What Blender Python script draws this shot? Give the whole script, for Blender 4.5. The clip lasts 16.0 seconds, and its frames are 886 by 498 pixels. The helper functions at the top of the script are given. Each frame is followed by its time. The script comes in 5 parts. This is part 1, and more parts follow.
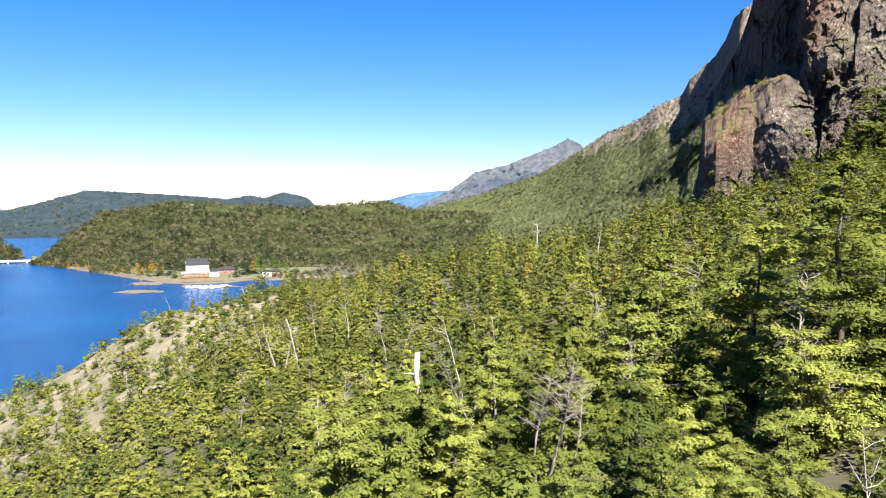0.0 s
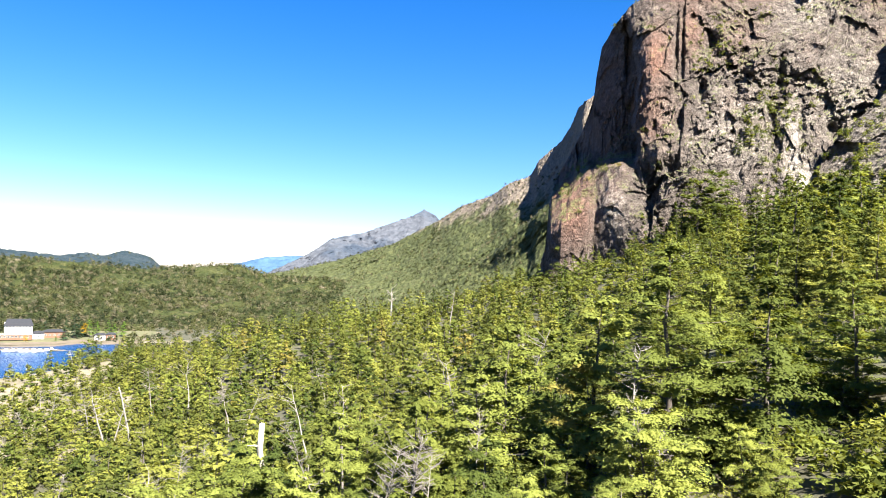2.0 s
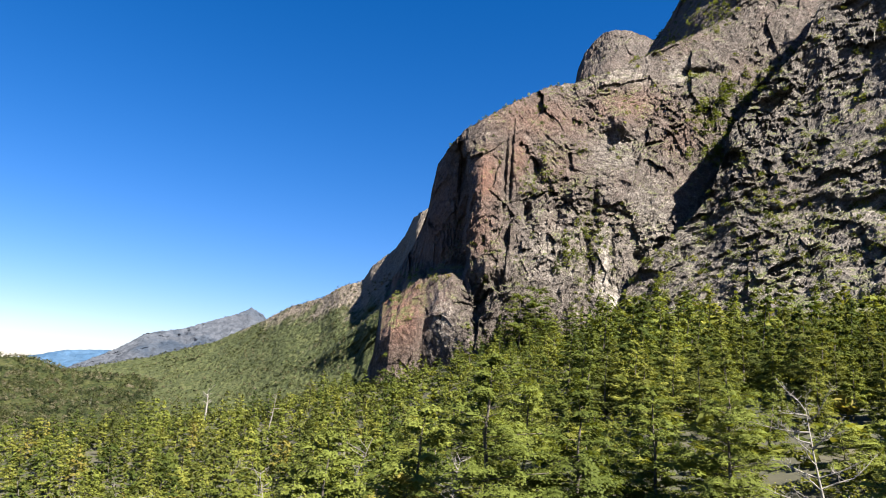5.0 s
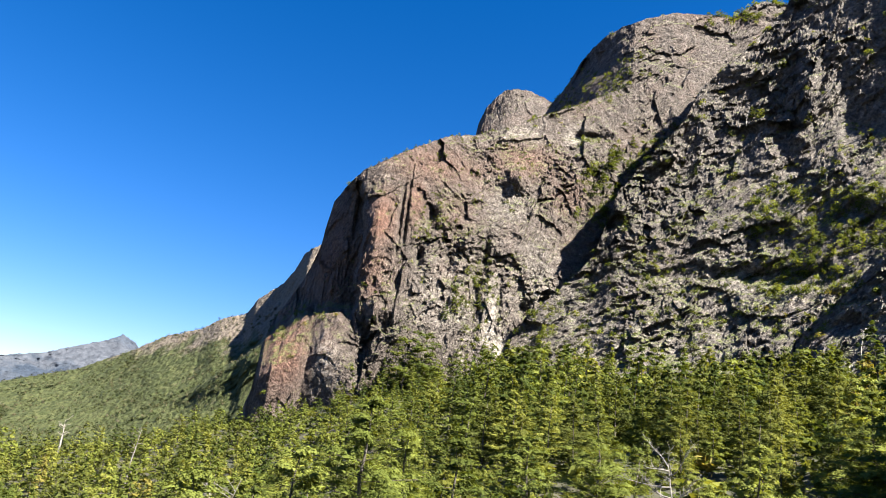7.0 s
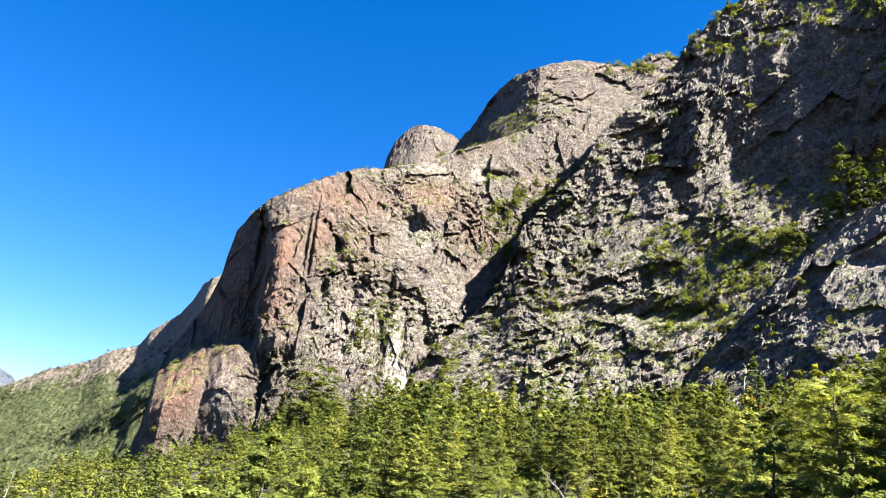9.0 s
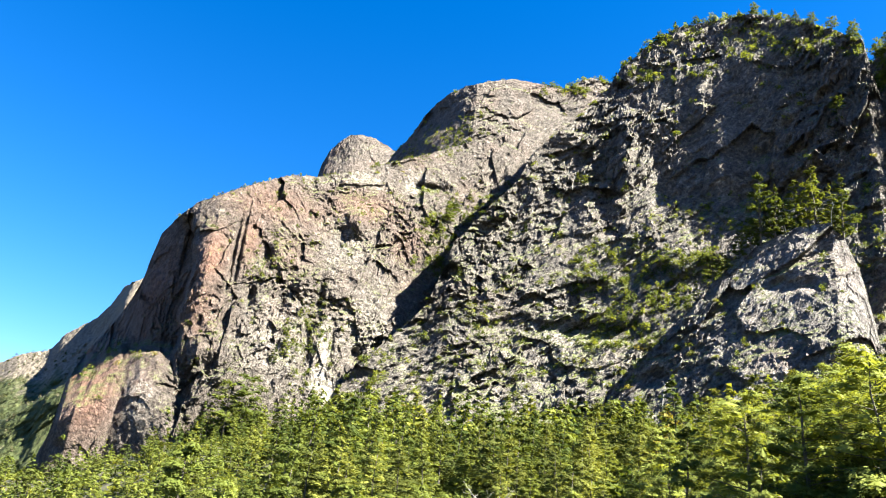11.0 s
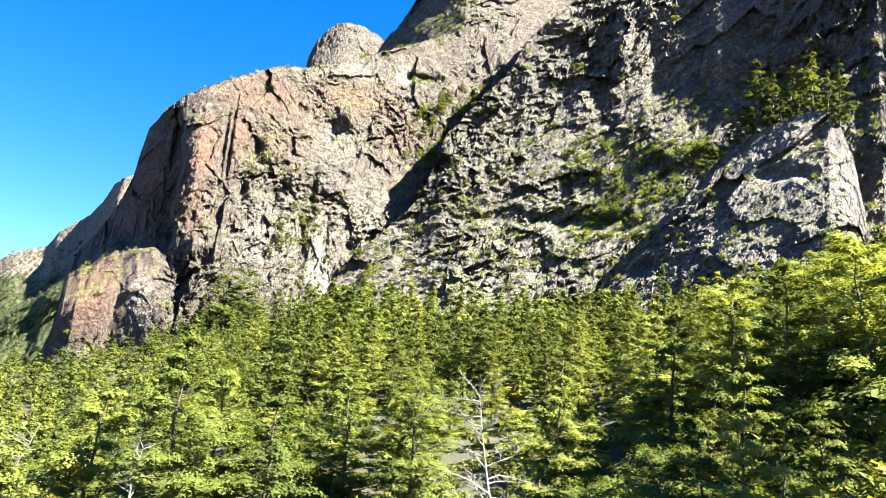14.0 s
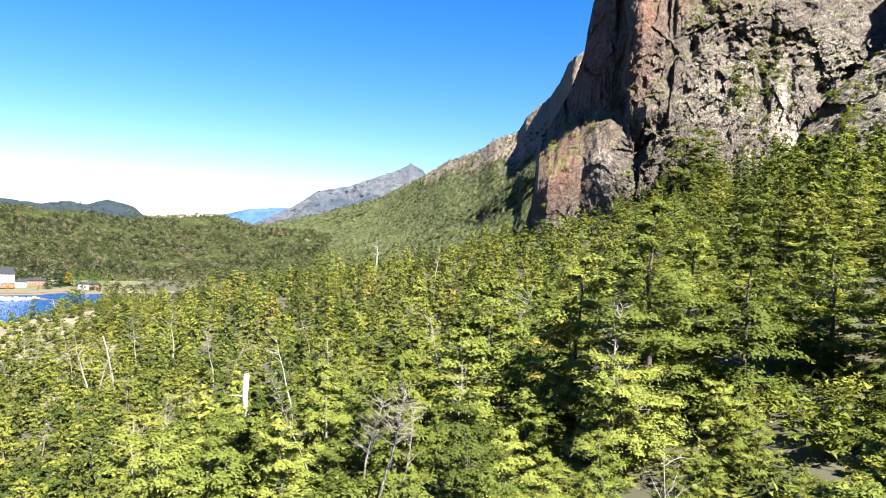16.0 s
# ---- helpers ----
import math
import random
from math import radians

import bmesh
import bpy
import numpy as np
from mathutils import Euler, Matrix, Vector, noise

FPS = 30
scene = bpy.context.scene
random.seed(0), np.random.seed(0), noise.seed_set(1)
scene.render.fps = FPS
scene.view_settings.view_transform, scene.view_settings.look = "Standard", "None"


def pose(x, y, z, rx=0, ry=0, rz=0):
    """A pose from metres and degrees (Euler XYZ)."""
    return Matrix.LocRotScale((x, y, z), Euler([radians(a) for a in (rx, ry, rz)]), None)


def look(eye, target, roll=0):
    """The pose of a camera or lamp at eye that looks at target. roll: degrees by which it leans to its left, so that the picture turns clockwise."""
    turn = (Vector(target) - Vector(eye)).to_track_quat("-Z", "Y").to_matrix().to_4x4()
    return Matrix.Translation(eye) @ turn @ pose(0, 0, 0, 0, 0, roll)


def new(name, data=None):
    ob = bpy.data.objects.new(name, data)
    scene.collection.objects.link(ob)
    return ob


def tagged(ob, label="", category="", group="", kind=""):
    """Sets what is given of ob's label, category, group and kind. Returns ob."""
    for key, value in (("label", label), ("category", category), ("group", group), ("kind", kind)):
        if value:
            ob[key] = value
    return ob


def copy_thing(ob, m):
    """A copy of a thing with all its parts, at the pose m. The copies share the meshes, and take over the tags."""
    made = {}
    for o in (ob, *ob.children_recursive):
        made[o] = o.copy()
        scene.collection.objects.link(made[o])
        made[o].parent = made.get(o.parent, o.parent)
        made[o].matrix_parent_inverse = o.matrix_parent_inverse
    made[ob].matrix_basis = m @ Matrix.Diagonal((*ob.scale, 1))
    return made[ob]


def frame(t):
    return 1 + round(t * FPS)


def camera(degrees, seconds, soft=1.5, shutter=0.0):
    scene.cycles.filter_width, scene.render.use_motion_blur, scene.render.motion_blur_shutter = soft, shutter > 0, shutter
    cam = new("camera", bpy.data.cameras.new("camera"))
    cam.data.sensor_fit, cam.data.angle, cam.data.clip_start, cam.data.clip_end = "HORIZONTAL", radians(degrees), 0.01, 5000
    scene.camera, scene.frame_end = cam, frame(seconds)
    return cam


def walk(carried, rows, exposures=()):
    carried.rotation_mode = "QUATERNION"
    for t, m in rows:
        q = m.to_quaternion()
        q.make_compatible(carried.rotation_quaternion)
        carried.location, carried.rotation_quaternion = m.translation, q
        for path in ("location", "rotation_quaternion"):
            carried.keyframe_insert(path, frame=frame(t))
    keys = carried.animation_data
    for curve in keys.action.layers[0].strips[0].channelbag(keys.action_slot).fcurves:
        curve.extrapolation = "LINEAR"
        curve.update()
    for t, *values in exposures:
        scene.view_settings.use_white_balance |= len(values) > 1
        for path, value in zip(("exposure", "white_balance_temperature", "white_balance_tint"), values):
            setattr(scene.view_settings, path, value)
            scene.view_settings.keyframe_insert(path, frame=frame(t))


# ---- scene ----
# Eye on a rocky knob 65 m above a lake; azimuths are degrees clockwise from +y, elevations degrees above the eye's level.
EYE = 65.0
ARM = 0.4
cam = camera(62.85, 16.0, soft=1.0)
ROWS = [
    (0.0, 0.00, -3.50, 0.00),
    (0.5, -3.54, -1.61, -0.52),
    (1.0, -6.13, -0.31, -0.97),
    (1.5, -8.38, 0.84, -1.59),
    (2.0, -11.36, 2.05, -2.06),
    (2.5, -15.60, 4.61, -2.29),
    (3.0, -18.61, 6.80, -2.98),
    (3.5, -20.37, 8.06, -3.35),
    (4.0, -21.90, 9.29, -3.83),
    (6.5, -31.25, 13.77, -5.41),
    (7.0, -34.24, 15.19, -6.44),
    (7.5, -36.66, 16.18, -6.17),
    (8.0, -38.54, 17.10, -5.96),
    (8.5, -40.19, 17.80, -5.83),
    (9.0, -41.73, 18.60, -5.46),
    (9.5, -43.15, 19.11, -5.15),
    (10.0, -44.80, 19.48, -5.64),
    (12.5, -50.17, 20.38, -4.71),
    (13.0, -50.79, 20.16, -4.69),
    (13.5, -50.90, 18.10, -4.82),
    (14.0, -47.86, 11.72, -4.88),
    (14.5, -37.74, 6.77, -4.26),
    (15.0, -29.42, 3.84, -3.20),
    (15.5, -20.78, 1.00, -2.91),
    (16.0, -12.48, -1.46, -3.02),
]
walk(cam, [(t, pose(-ARM * math.sin(radians(yaw)), ARM * math.cos(radians(yaw)), EYE, 90 + pitch, roll, yaw)) for t, yaw, pitch, roll in ROWS],
     exposures=[(0.0, 1.7, 6500, 9.0), (0.5, 1.9, 6500, 9.1), (1.0, 2.0, 6500, 9.2), (2.0, 2.05, 6500, 9.5), (3.0, 2.0, 6500, 9.8), (3.5, 1.5, 6500, 9.9), (4.0, 1.45, 6500, 10.0), (6.5, 1.65, 6500, 9.0), (7.0, 1.75, 6500, 8.8), (8.0, 2.0, 6500, 8.4), (9.0, 2.25, 6500, 8.0), (10.0, 2.35, 6500, 6.0), (12.5, 2.48, 6500, 0.0), (13.5, 2.5, 6500, 0.0), (14.0, 2.58, 6500, 2.0), (14.5, 2.45, 6500, 4.0), (15.0, 2.15, 6500, 5.0), (16.0, 1.95, 6500, 7.0)])

# ---- light ----
SUN_AZ, SUN_EL = 157.0, 46.0
world = bpy.data.worlds.new("sky")
scene.world = world
world.use_nodes = True
wn = world.node_tree
sky = wn.nodes.new("ShaderNodeTexSky")
sky.sky_type = "NISHITA"
sky.sun_disc = False
sky.sun_elevation, sky.sun_rotation = radians(SUN_EL), radians(SUN_AZ)
sky.altitude, sky.air_density, sky.dust_density, sky.ozone_density = 900.0, 1.0, 0.4, 3.0
wn.nodes["Background"].inputs["Strength"].default_value = 0.05
hue = wn.nodes.new("ShaderNodeHueSaturation")
hue.inputs["Saturation"].default_value = 1.40
wn.links.new(sky.outputs["Color"], hue.inputs["Color"])
tint = wn.nodes.new("ShaderNodeMix")
tint.data_type, tint.blend_type = "RGBA", "MULTIPLY"
tint.inputs[0].default_value, tint.inputs[7].default_value = 1.0, (1.06, 0.97, 1.2, 1)
wn.links.new(hue.outputs["Color"], tint.inputs[6])
wn.links.new(tint.outputs[2], wn.nodes["Background"].inputs["Color"])
sun_data = bpy.data.lights.new("sun", "SUN")
sun_data.energy, sun_data.angle, sun_data.color = 10.0, radians(0.53), (1.0, 0.93, 0.82)
sun = new("sun", sun_data)
SUN_DIR = Vector((math.sin(radians(SUN_AZ)) * math.cos(radians(SUN_EL)), math.cos(radians(SUN_AZ)) * math.cos(radians(SUN_EL)), math.sin(radians(SUN_EL))))
sun.matrix_world = look(SUN_DIR * 300 + Vector((0, 0, EYE)), (0, 0, EYE))


# ---- materials ----
def material(name):
    m = bpy.data.materials.new(name)
    m.use_nodes = True
    nt = m.node_tree
    return m, nt, nt.nodes["Principled BSDF"]


def add(nt, kind, **values):
    n = nt.nodes.new(kind)
    for key, value in values.items():
        n.inputs[key.replace("_", " ")].default_value = value
    return n


def ramp(nt, source, stops):
    n = nt.nodes.new("ShaderNodeValToRGB")
    el = n.color_ramp.elements
    while len(el) < len(stops):
        el.new(0.5)
    for e, (pos, col) in zip(el, stops):
        e.position, e.color = pos, (*col, 1) if len(col) == 3 else (col[0], col[0], col[0], 1)
    nt.links.new(source, n.inputs[0])
    return n.outputs[0]


def mix(nt, fac, a, b, mode="MIX"):
    n = nt.nodes.new("ShaderNodeMix")
    n.data_type, n.blend_type = "RGBA", mode
    for sock, v in ((n.inputs[0], fac), (n.inputs[6], a), (n.inputs[7], b)):
        if isinstance(v, (int, float)):
            sock.default_value = v
        elif isinstance(v, tuple):
            sock.default_value = (*v, 1)
        else:
            nt.links.new(v, sock)
    return n.outputs[2]


def calc(nt, op, a, b=0.0, clamp=False):
    n = nt.nodes.new("ShaderNodeMath")
    n.operation, n.use_clamp = op, clamp
    for sock, v in ((n.inputs[0], a), (n.inputs[1], b)):
        if isinstance(v, (int, float)):
            sock.default_value = v
        else:
            nt.links.new(v, sock)
    return n.outputs[0]


def place(nt, scale=(1, 1, 1), turn=(0, 0, 0)):
    g = nt.nodes.new("ShaderNodeNewGeometry")
    mp = nt.nodes.new("ShaderNodeMapping")
    mp.inputs["Scale"].default_value = scale
    mp.inputs["Rotation"].default_value = [radians(a) for a in turn]
    nt.links.new(g.outputs["Position"], mp.inputs["Vector"])
    return mp.outputs[0], g


def noise_tex(nt, vec, scale, detail=6.0, rough=0.6, warp=0.0):
    n = add(nt, "ShaderNodeTexNoise", Scale=scale, Detail=detail, Roughness=rough, Distortion=warp)
    nt.links.new(vec, n.inputs["Vector"])
    return n.outputs["Fac"]


def bump(nt, bsdf, height, strength, distance):
    b = add(nt, "ShaderNodeBump", Strength=strength, Distance=distance)
    nt.links.new(height, b.inputs["Height"])
    nt.links.new(b.outputs[0], bsdf.inputs["Normal"])
    return b


def rock_material(name, tones, red, moss, strata=(0, 0, 0), size=1.0):
    """Weathered cliff rock: mottled tones, iron-red stains where 'stain' is set, moss and turf on ledges."""
    m, nt, b = material(name)
    p, g = place(nt, (1, 1, 1), strata)
    big = noise_tex(nt, p, 0.035 / size, 5, 0.6)
    mid = noise_tex(nt, p, 0.22 / size, 8, 0.68, 0.6)
    fine = noise_tex(nt, p, 1.6 / size, 6, 0.7)
    beds, _ = place(nt, (0.35, 1.0, 1.0), strata)
    bed = noise_tex(nt, beds, 0.5 / size, 9, 0.72, 0.8)
    tone = calc(nt, "ADD", calc(nt, "MULTIPLY", mid, 0.5), calc(nt, "MULTIPLY", bed, 0.5))
    col = ramp(nt, tone, [(0.34, tones[0]), (0.46, tones[1]), (0.55, tones[2]), (0.66, tones[3])])
    streak_p, _ = place(nt, (1.0, 1.0, 0.12), (0, 0, 0))
    streak = noise_tex(nt, streak_p, 0.25 / size, 5, 0.6)
    col = mix(nt, calc(nt, "MULTIPLY", ramp(nt, streak, [(0.42, (1,)), (0.56, (0,))]), 0.18), col, tones[0])
    att = nt.nodes.new("ShaderNodeAttribute")
    att.attribute_name = "stain"
    redness = calc(nt, "ADD", att.outputs["Fac"], ramp(nt, big, [(0.52, (0,)), (0.75, (0.25,))]), True)
    redness = calc(nt, "MULTIPLY", redness, ramp(nt, mid, [(0.25, (0.55,)), (0.6, (1,))]))
    col = mix(nt, redness, col, red)
    pale = nt.nodes.new("ShaderNodeAttribute")
    pale.attribute_name = "pale"
    broken = calc(nt, "MULTIPLY", pale.outputs["Fac"], ramp(nt, bed, [(0.40, (0,)), (0.60, (1,))]))
    col = mix(nt, broken, col, (tones[3][0] * 1.7, tones[3][0] * 1.55, tones[3][0] * 1.4))
    speck = noise_tex(nt, p, 0.8 / size, 10, 0.75, 0.4)
    col = mix(nt, 0.85, col, ramp(nt, speck, [(0.32, (0.14, 0.135, 0.13)), (0.45, (0.72, 0.72, 0.72)), (0.56, (1.15, 1.15, 1.13)), (0.70, (2.3, 2.25, 2.15))]), "MULTIPLY")
    vor = add(nt, "ShaderNodeTexVoronoi", Scale=0.30 / size)
    vor.feature = "DISTANCE_TO_EDGE"
    wob = nt.nodes.new("ShaderNodeVectorMath")
    wob.operation = "ADD"
    nzc = add(nt, "ShaderNodeTexNoise", Scale=0.35 / size, Detail=5.0)
    nt.links.new(p, nzc.inputs["Vector"])
    big_wob = nt.nodes.new("ShaderNodeVectorMath")
    big_wob.operation = "SCALE"
    big_wob.inputs["Scale"].default_value = 1.8 * size
    nt.links.new(nzc.outputs["Color"], big_wob.inputs[0])
    nt.links.new(p, wob.inputs[0])
    nt.links.new(big_wob.outputs[0], wob.inputs[1])
    nt.links.new(wob.outputs[0], vor.inputs["Vector"])
    crack = ramp(nt, vor.outputs["Distance"], [(0.0, (0,)), (0.05, (1,))])
    sep = nt.nodes.new("ShaderNodeSeparateXYZ")
    nt.links.new(g.outputs["Normal"], sep.inputs[0])
    up = ramp(nt, sep.outputs["Z"], [(0.52, (0,)), (0.74, (1,))])
    veg = calc(nt, "MULTIPLY", up, ramp(nt, noise_tex(nt, p, 0.11, 6, 0.65), [(0.46, (0,)), (0.56, (1,))]))
    veg = calc(nt, "MULTIPLY", veg, moss)
    turf = ramp(nt, fine, [(0.3, (0.035, 0.05, 0.012)), (0.55, (0.12, 0.14, 0.04)), (0.75, (0.26, 0.22, 0.1))])
    nt.links.new(mix(nt, veg, col, turf), b.inputs["Base Color"])
    b.inputs["Roughness"].default_value = 0.85
    b.inputs["Specular IOR Level"].default_value = 0.25
    h = calc(nt, "ADD", calc(nt, "MULTIPLY", speck, 1.2), calc(nt, "MULTIPLY", mid, 1.4))
    h = calc(nt, "ADD", h, calc(nt, "MULTIPLY", crack, 0.18))
    bump(nt, b, h, 1.0, 2.4 * size)
    return m


def leaf_material(name, dark, light, spread=0.5, autumn=0.0, turned_to=(0.2, 0.16, 0.04)):
    """Small glossy leaves: colour varies leaf by leaf, tree by tree; light shines through."""
    m, nt, b = material(name)
    g = nt.nodes.new("ShaderNodeNewGeometry")
    oi = nt.nodes.new("ShaderNodeObjectInfo")
    att = nt.nodes.new("ShaderNodeAttribute")
    att.attribute_name = "tone"
    leaf = g.outputs["Random Per Island"]
    tree = calc(nt, "FRACT", calc(nt, "ADD", oi.outputs["Random"], att.outputs["Fac"]))
    k = calc(nt, "ADD", calc(nt, "MULTIPLY", leaf, spread), calc(nt, "MULTIPLY", tree, 1.0 - spread))
    col = ramp(nt, k, [(0.08, dark), (0.5, tuple(a * 0.62 + c * 0.38 for a, c in zip(dark, light))), (0.92, light)])
    if autumn:
        turned = ramp(nt, calc(nt, "FRACT", calc(nt, "MULTIPLY", tree, 7.31)), [(1.0 - autumn, (0,)), (1.0 - autumn * 0.6, (0.65,))])
        col = mix(nt, turned, col, turned_to)
    nt.links.new(col, b.inputs["Base Color"])
    b.inputs["Roughness"].default_value = 0.7
    b.inputs["Specular IOR Level"].default_value = 0.12
    tr = nt.nodes.new("ShaderNodeBsdfTranslucent")
    nt.links.new(mix(nt, 1.0, col, (1.25, 1.15, 0.5), "MULTIPLY"), tr.inputs["Color"])
    ms = nt.nodes.new("ShaderNodeMixShader")
    ms.inputs[0].default_value = 0.4
    nt.links.new(b.outputs[0], ms.inputs[1])
    nt.links.new(tr.outputs[0], ms.inputs[2])
    nt.links.new(ms.outputs[0], nt.nodes["Material Output"].inputs["Surface"])
    return m


def plain_material(name, a, b_col, scale=1.0, rough=0.8, depth=0.05, metal=0.0):
    m, nt, b = material(name)
    p, g = place(nt)
    n = noise_tex(nt, p, scale, 7, 0.65)
    n2 = noise_tex(nt, p, scale * 9, 4, 0.6)
    col = ramp(nt, n, [(0.3, a), (0.7, b_col)])
    col = mix(nt, 0.4, col, ramp(nt, n2, [(0.3, (0.5, 0.5, 0.5)), (0.7, (1.4, 1.4, 1.4))]), "MULTIPLY")
    nt.links.new(col, b.inputs["Base Color"])
    b.inputs["Roughness"].default_value, b.inputs["Metallic"].default_value = rough, metal
    bump(nt, b, calc(nt, "ADD", n, calc(nt, "MULTIPLY", n2, 0.3)), 0.6, depth)
    return m


def hill_material(name, woods, bare, share, scale, lift=8.0, rock_at=None):
    """A wooded hillside far off: crowns as relief, bare patches between."""
    m, nt, b = material(name)
    p, g = place(nt)
    vor = add(nt, "ShaderNodeTexVoronoi", Scale=scale)
    nt.links.new(p, vor.inputs["Vector"])
    sep = nt.nodes.new("ShaderNodeSeparateColor")
    nt.links.new(vor.outputs["Color"], sep.inputs[0])
    woods_col = ramp(nt, sep.outputs[0], [(0.0, woods[0]), (0.5, woods[1]), (1.0, woods[2])])
    n = noise_tex(nt, p, scale * 0.16, 7, 0.62)
    fine = noise_tex(nt, p, scale * 2.2, 5, 0.7)
    bare_col = ramp(nt, fine, [(0.3, bare[0]), (0.7, bare[1])])
    mask = ramp(nt, n, [(1 - share - 0.04, (0,)), (1 - share + 0.04, (1,))])
    if rock_at:
        sepz = nt.nodes.new("ShaderNodeSeparateXYZ")
        nt.links.new(g.outputs["Position"], sepz.inputs[0])
        high = calc(nt, "ADD", calc(nt, "DIVIDE", calc(nt, "SUBTRACT", sepz.outputs["Z"], rock_at[0]), rock_at[1]), calc(nt, "MULTIPLY", n, 1.6))
        mask = calc(nt, "MAXIMUM", mask, ramp(nt, high, [(0.75, (0,)), (1.05, (1,))]))
    col = mix(nt, mask, woods_col, bare_col)
    nt.links.new(mix(nt, 0.5, col, ramp(nt, fine, [(0.3, (0.45, 0.45, 0.45)), (0.7, (1.5, 1.5, 1.5))]), "MULTIPLY"), b.inputs["Base Color"])
    b.inputs["Roughness"].default_value = 0.9
    b.inputs["Specular IOR Level"].default_value = 0.1
    h = calc(nt, "ADD", calc(nt, "MULTIPLY", calc(nt, "SUBTRACT", 1.0, vor.outputs["Distance"]), 1.0), calc(nt, "MULTIPLY", fine, 0.8))
    bump(nt, b, h, 0.8, lift)
    return m


MAT_CLIFF = rock_material("weathered_cliff_rock", [(0.0272, 0.0234, 0.0216), (0.0751, 0.0609, 0.0542), (0.12, 0.0999, 0.0894), (0.24, 0.212, 0.194)], (0.168, 0.0867, 0.0632), 0.8)
MAT_RIBS = rock_material("grey_ribbed_rock", [(0.0272, 0.0242, 0.0244), (0.08, 0.07, 0.0668), (0.155, 0.136, 0.122), (0.31, 0.28, 0.252)], (0.2, 0.134, 0.0993), 0.9, (0, 40, 30))
MAT_SLAB = rock_material("pale_slab_rock", [(0.0384, 0.0359, 0.0379), (0.108, 0.0959, 0.0948), (0.2, 0.179, 0.171), (0.384, 0.359, 0.343)], (0.216, 0.138, 0.108), 0.8, (0, 40, 30))
MAT_LEAF = leaf_material("beech_leaves", (0.074, 0.094, 0.019), (0.185, 0.208, 0.046), 0.16, 0.012)
MAT_LEAF_SLOPE = leaf_material("slope_beech_leaves", (0.044, 0.055, 0.012), (0.158, 0.166, 0.033), 0.16, 0.012)
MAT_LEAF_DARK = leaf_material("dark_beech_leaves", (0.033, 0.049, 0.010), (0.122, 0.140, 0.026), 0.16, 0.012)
MAT_LEAF_FAR = leaf_material("far_woodland_leaves", (0.0105, 0.0175, 0.007), (0.062, 0.068, 0.026), 0.3, 0.34, (0.125, 0.108, 0.08))
MAT_BROOM = leaf_material("yellow_broom_leaves", (0.179, 0.106, 0.0072), (0.308, 0.192, 0.0096), 0.6)
MAT_BARK = plain_material("grey_brown_bark", (0.03, 0.024, 0.02), (0.085, 0.072, 0.06), 2.0, 0.9, 0.03)
MAT_DEAD = plain_material("bleached_dead_wood", (0.245, 0.218, 0.19), (0.449, 0.422, 0.381), 2.5, 0.85, 0.03)
MAT_DEAD_GREY = plain_material("grey_dead_wood", (0.08, 0.0704, 0.064), (0.176, 0.16, 0.144), 2.5, 0.85, 0.03)
MAT_FLOOR = plain_material("forest_floor", (0.014, 0.018, 0.006), (0.05, 0.044, 0.024), 0.06, 0.95, 0.4)
MAT_SCRUB = plain_material("bare_shore_ground", (0.035, 0.036, 0.018), (0.15, 0.124, 0.086), 0.09, 0.95, 0.5)
MAT_SAND = plain_material("pale_beach_gravel", (0.0495, 0.0392, 0.0272), (0.0786, 0.0638, 0.0454), 0.15, 0.95, 0.1)
MAT_HILL = hill_material("wooded_hill", [(0.0143, 0.02, 0.0062), (0.0257, 0.0328, 0.01), (0.043, 0.046, 0.017)], [(0.10, 0.084, 0.06), (0.17, 0.145, 0.105)], 0.36, 0.13, 6.0)
# distance haze is painted into these woods and patches as a blue cast
MAT_FARHILL = hill_material("far_wooded_hill_hazed", [(0.0109, 0.0211, 0.0286), (0.0169, 0.028, 0.0354), (0.0228, 0.0333, 0.0408)], [(0.0298, 0.0359, 0.0462), (0.0471, 0.0502, 0.0612)], 0.3, 0.06, 10.0)
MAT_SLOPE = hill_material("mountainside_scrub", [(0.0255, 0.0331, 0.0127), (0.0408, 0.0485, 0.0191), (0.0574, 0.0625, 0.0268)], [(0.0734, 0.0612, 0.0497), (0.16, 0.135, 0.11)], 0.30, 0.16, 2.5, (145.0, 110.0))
# both mountains: rock colours blued to paint in the haze of distance
MAT_GREYMTN = hill_material("bare_mountain_hazed", [(0.022, 0.0306, 0.0459), (0.0282, 0.0367, 0.0521), (0.0367, 0.0446, 0.0588)], [(0.0379, 0.0446, 0.0582), (0.0539, 0.0593, 0.072)], 0.5, 0.02, 14.0)
MAT_HAZEMTN = hill_material("distant_mountain_hazed", [(0.0263, 0.0574, 0.105), (0.0311, 0.0644, 0.115), (0.0358, 0.0714, 0.124)], [(0.0335, 0.0669, 0.12), (0.043, 0.0818, 0.134)], 0.4, 0.01, 20.0)


def water_material():
    m, nt, b = material("deep_blue_lake_water")
    p, g = place(nt, (1, 1, 1), (0, 0, 25))
    n = noise_tex(nt, p, 0.9, 4, 0.6)
    big = noise_tex(nt, p, 0.012, 4, 0.6)
    nt.links.new(ramp(nt, big, [(0.35, (0.0015, 0.020, 0.075)), (0.65, (0.003, 0.034, 0.105))]), b.inputs["Base Color"])
    b.inputs["Roughness"].default_value = 0.22
    b.inputs["IOR"].default_value = 1.22
    bump(nt, b, n, 0.8, 0.5)
    return m


MAT_WATER = water_material()


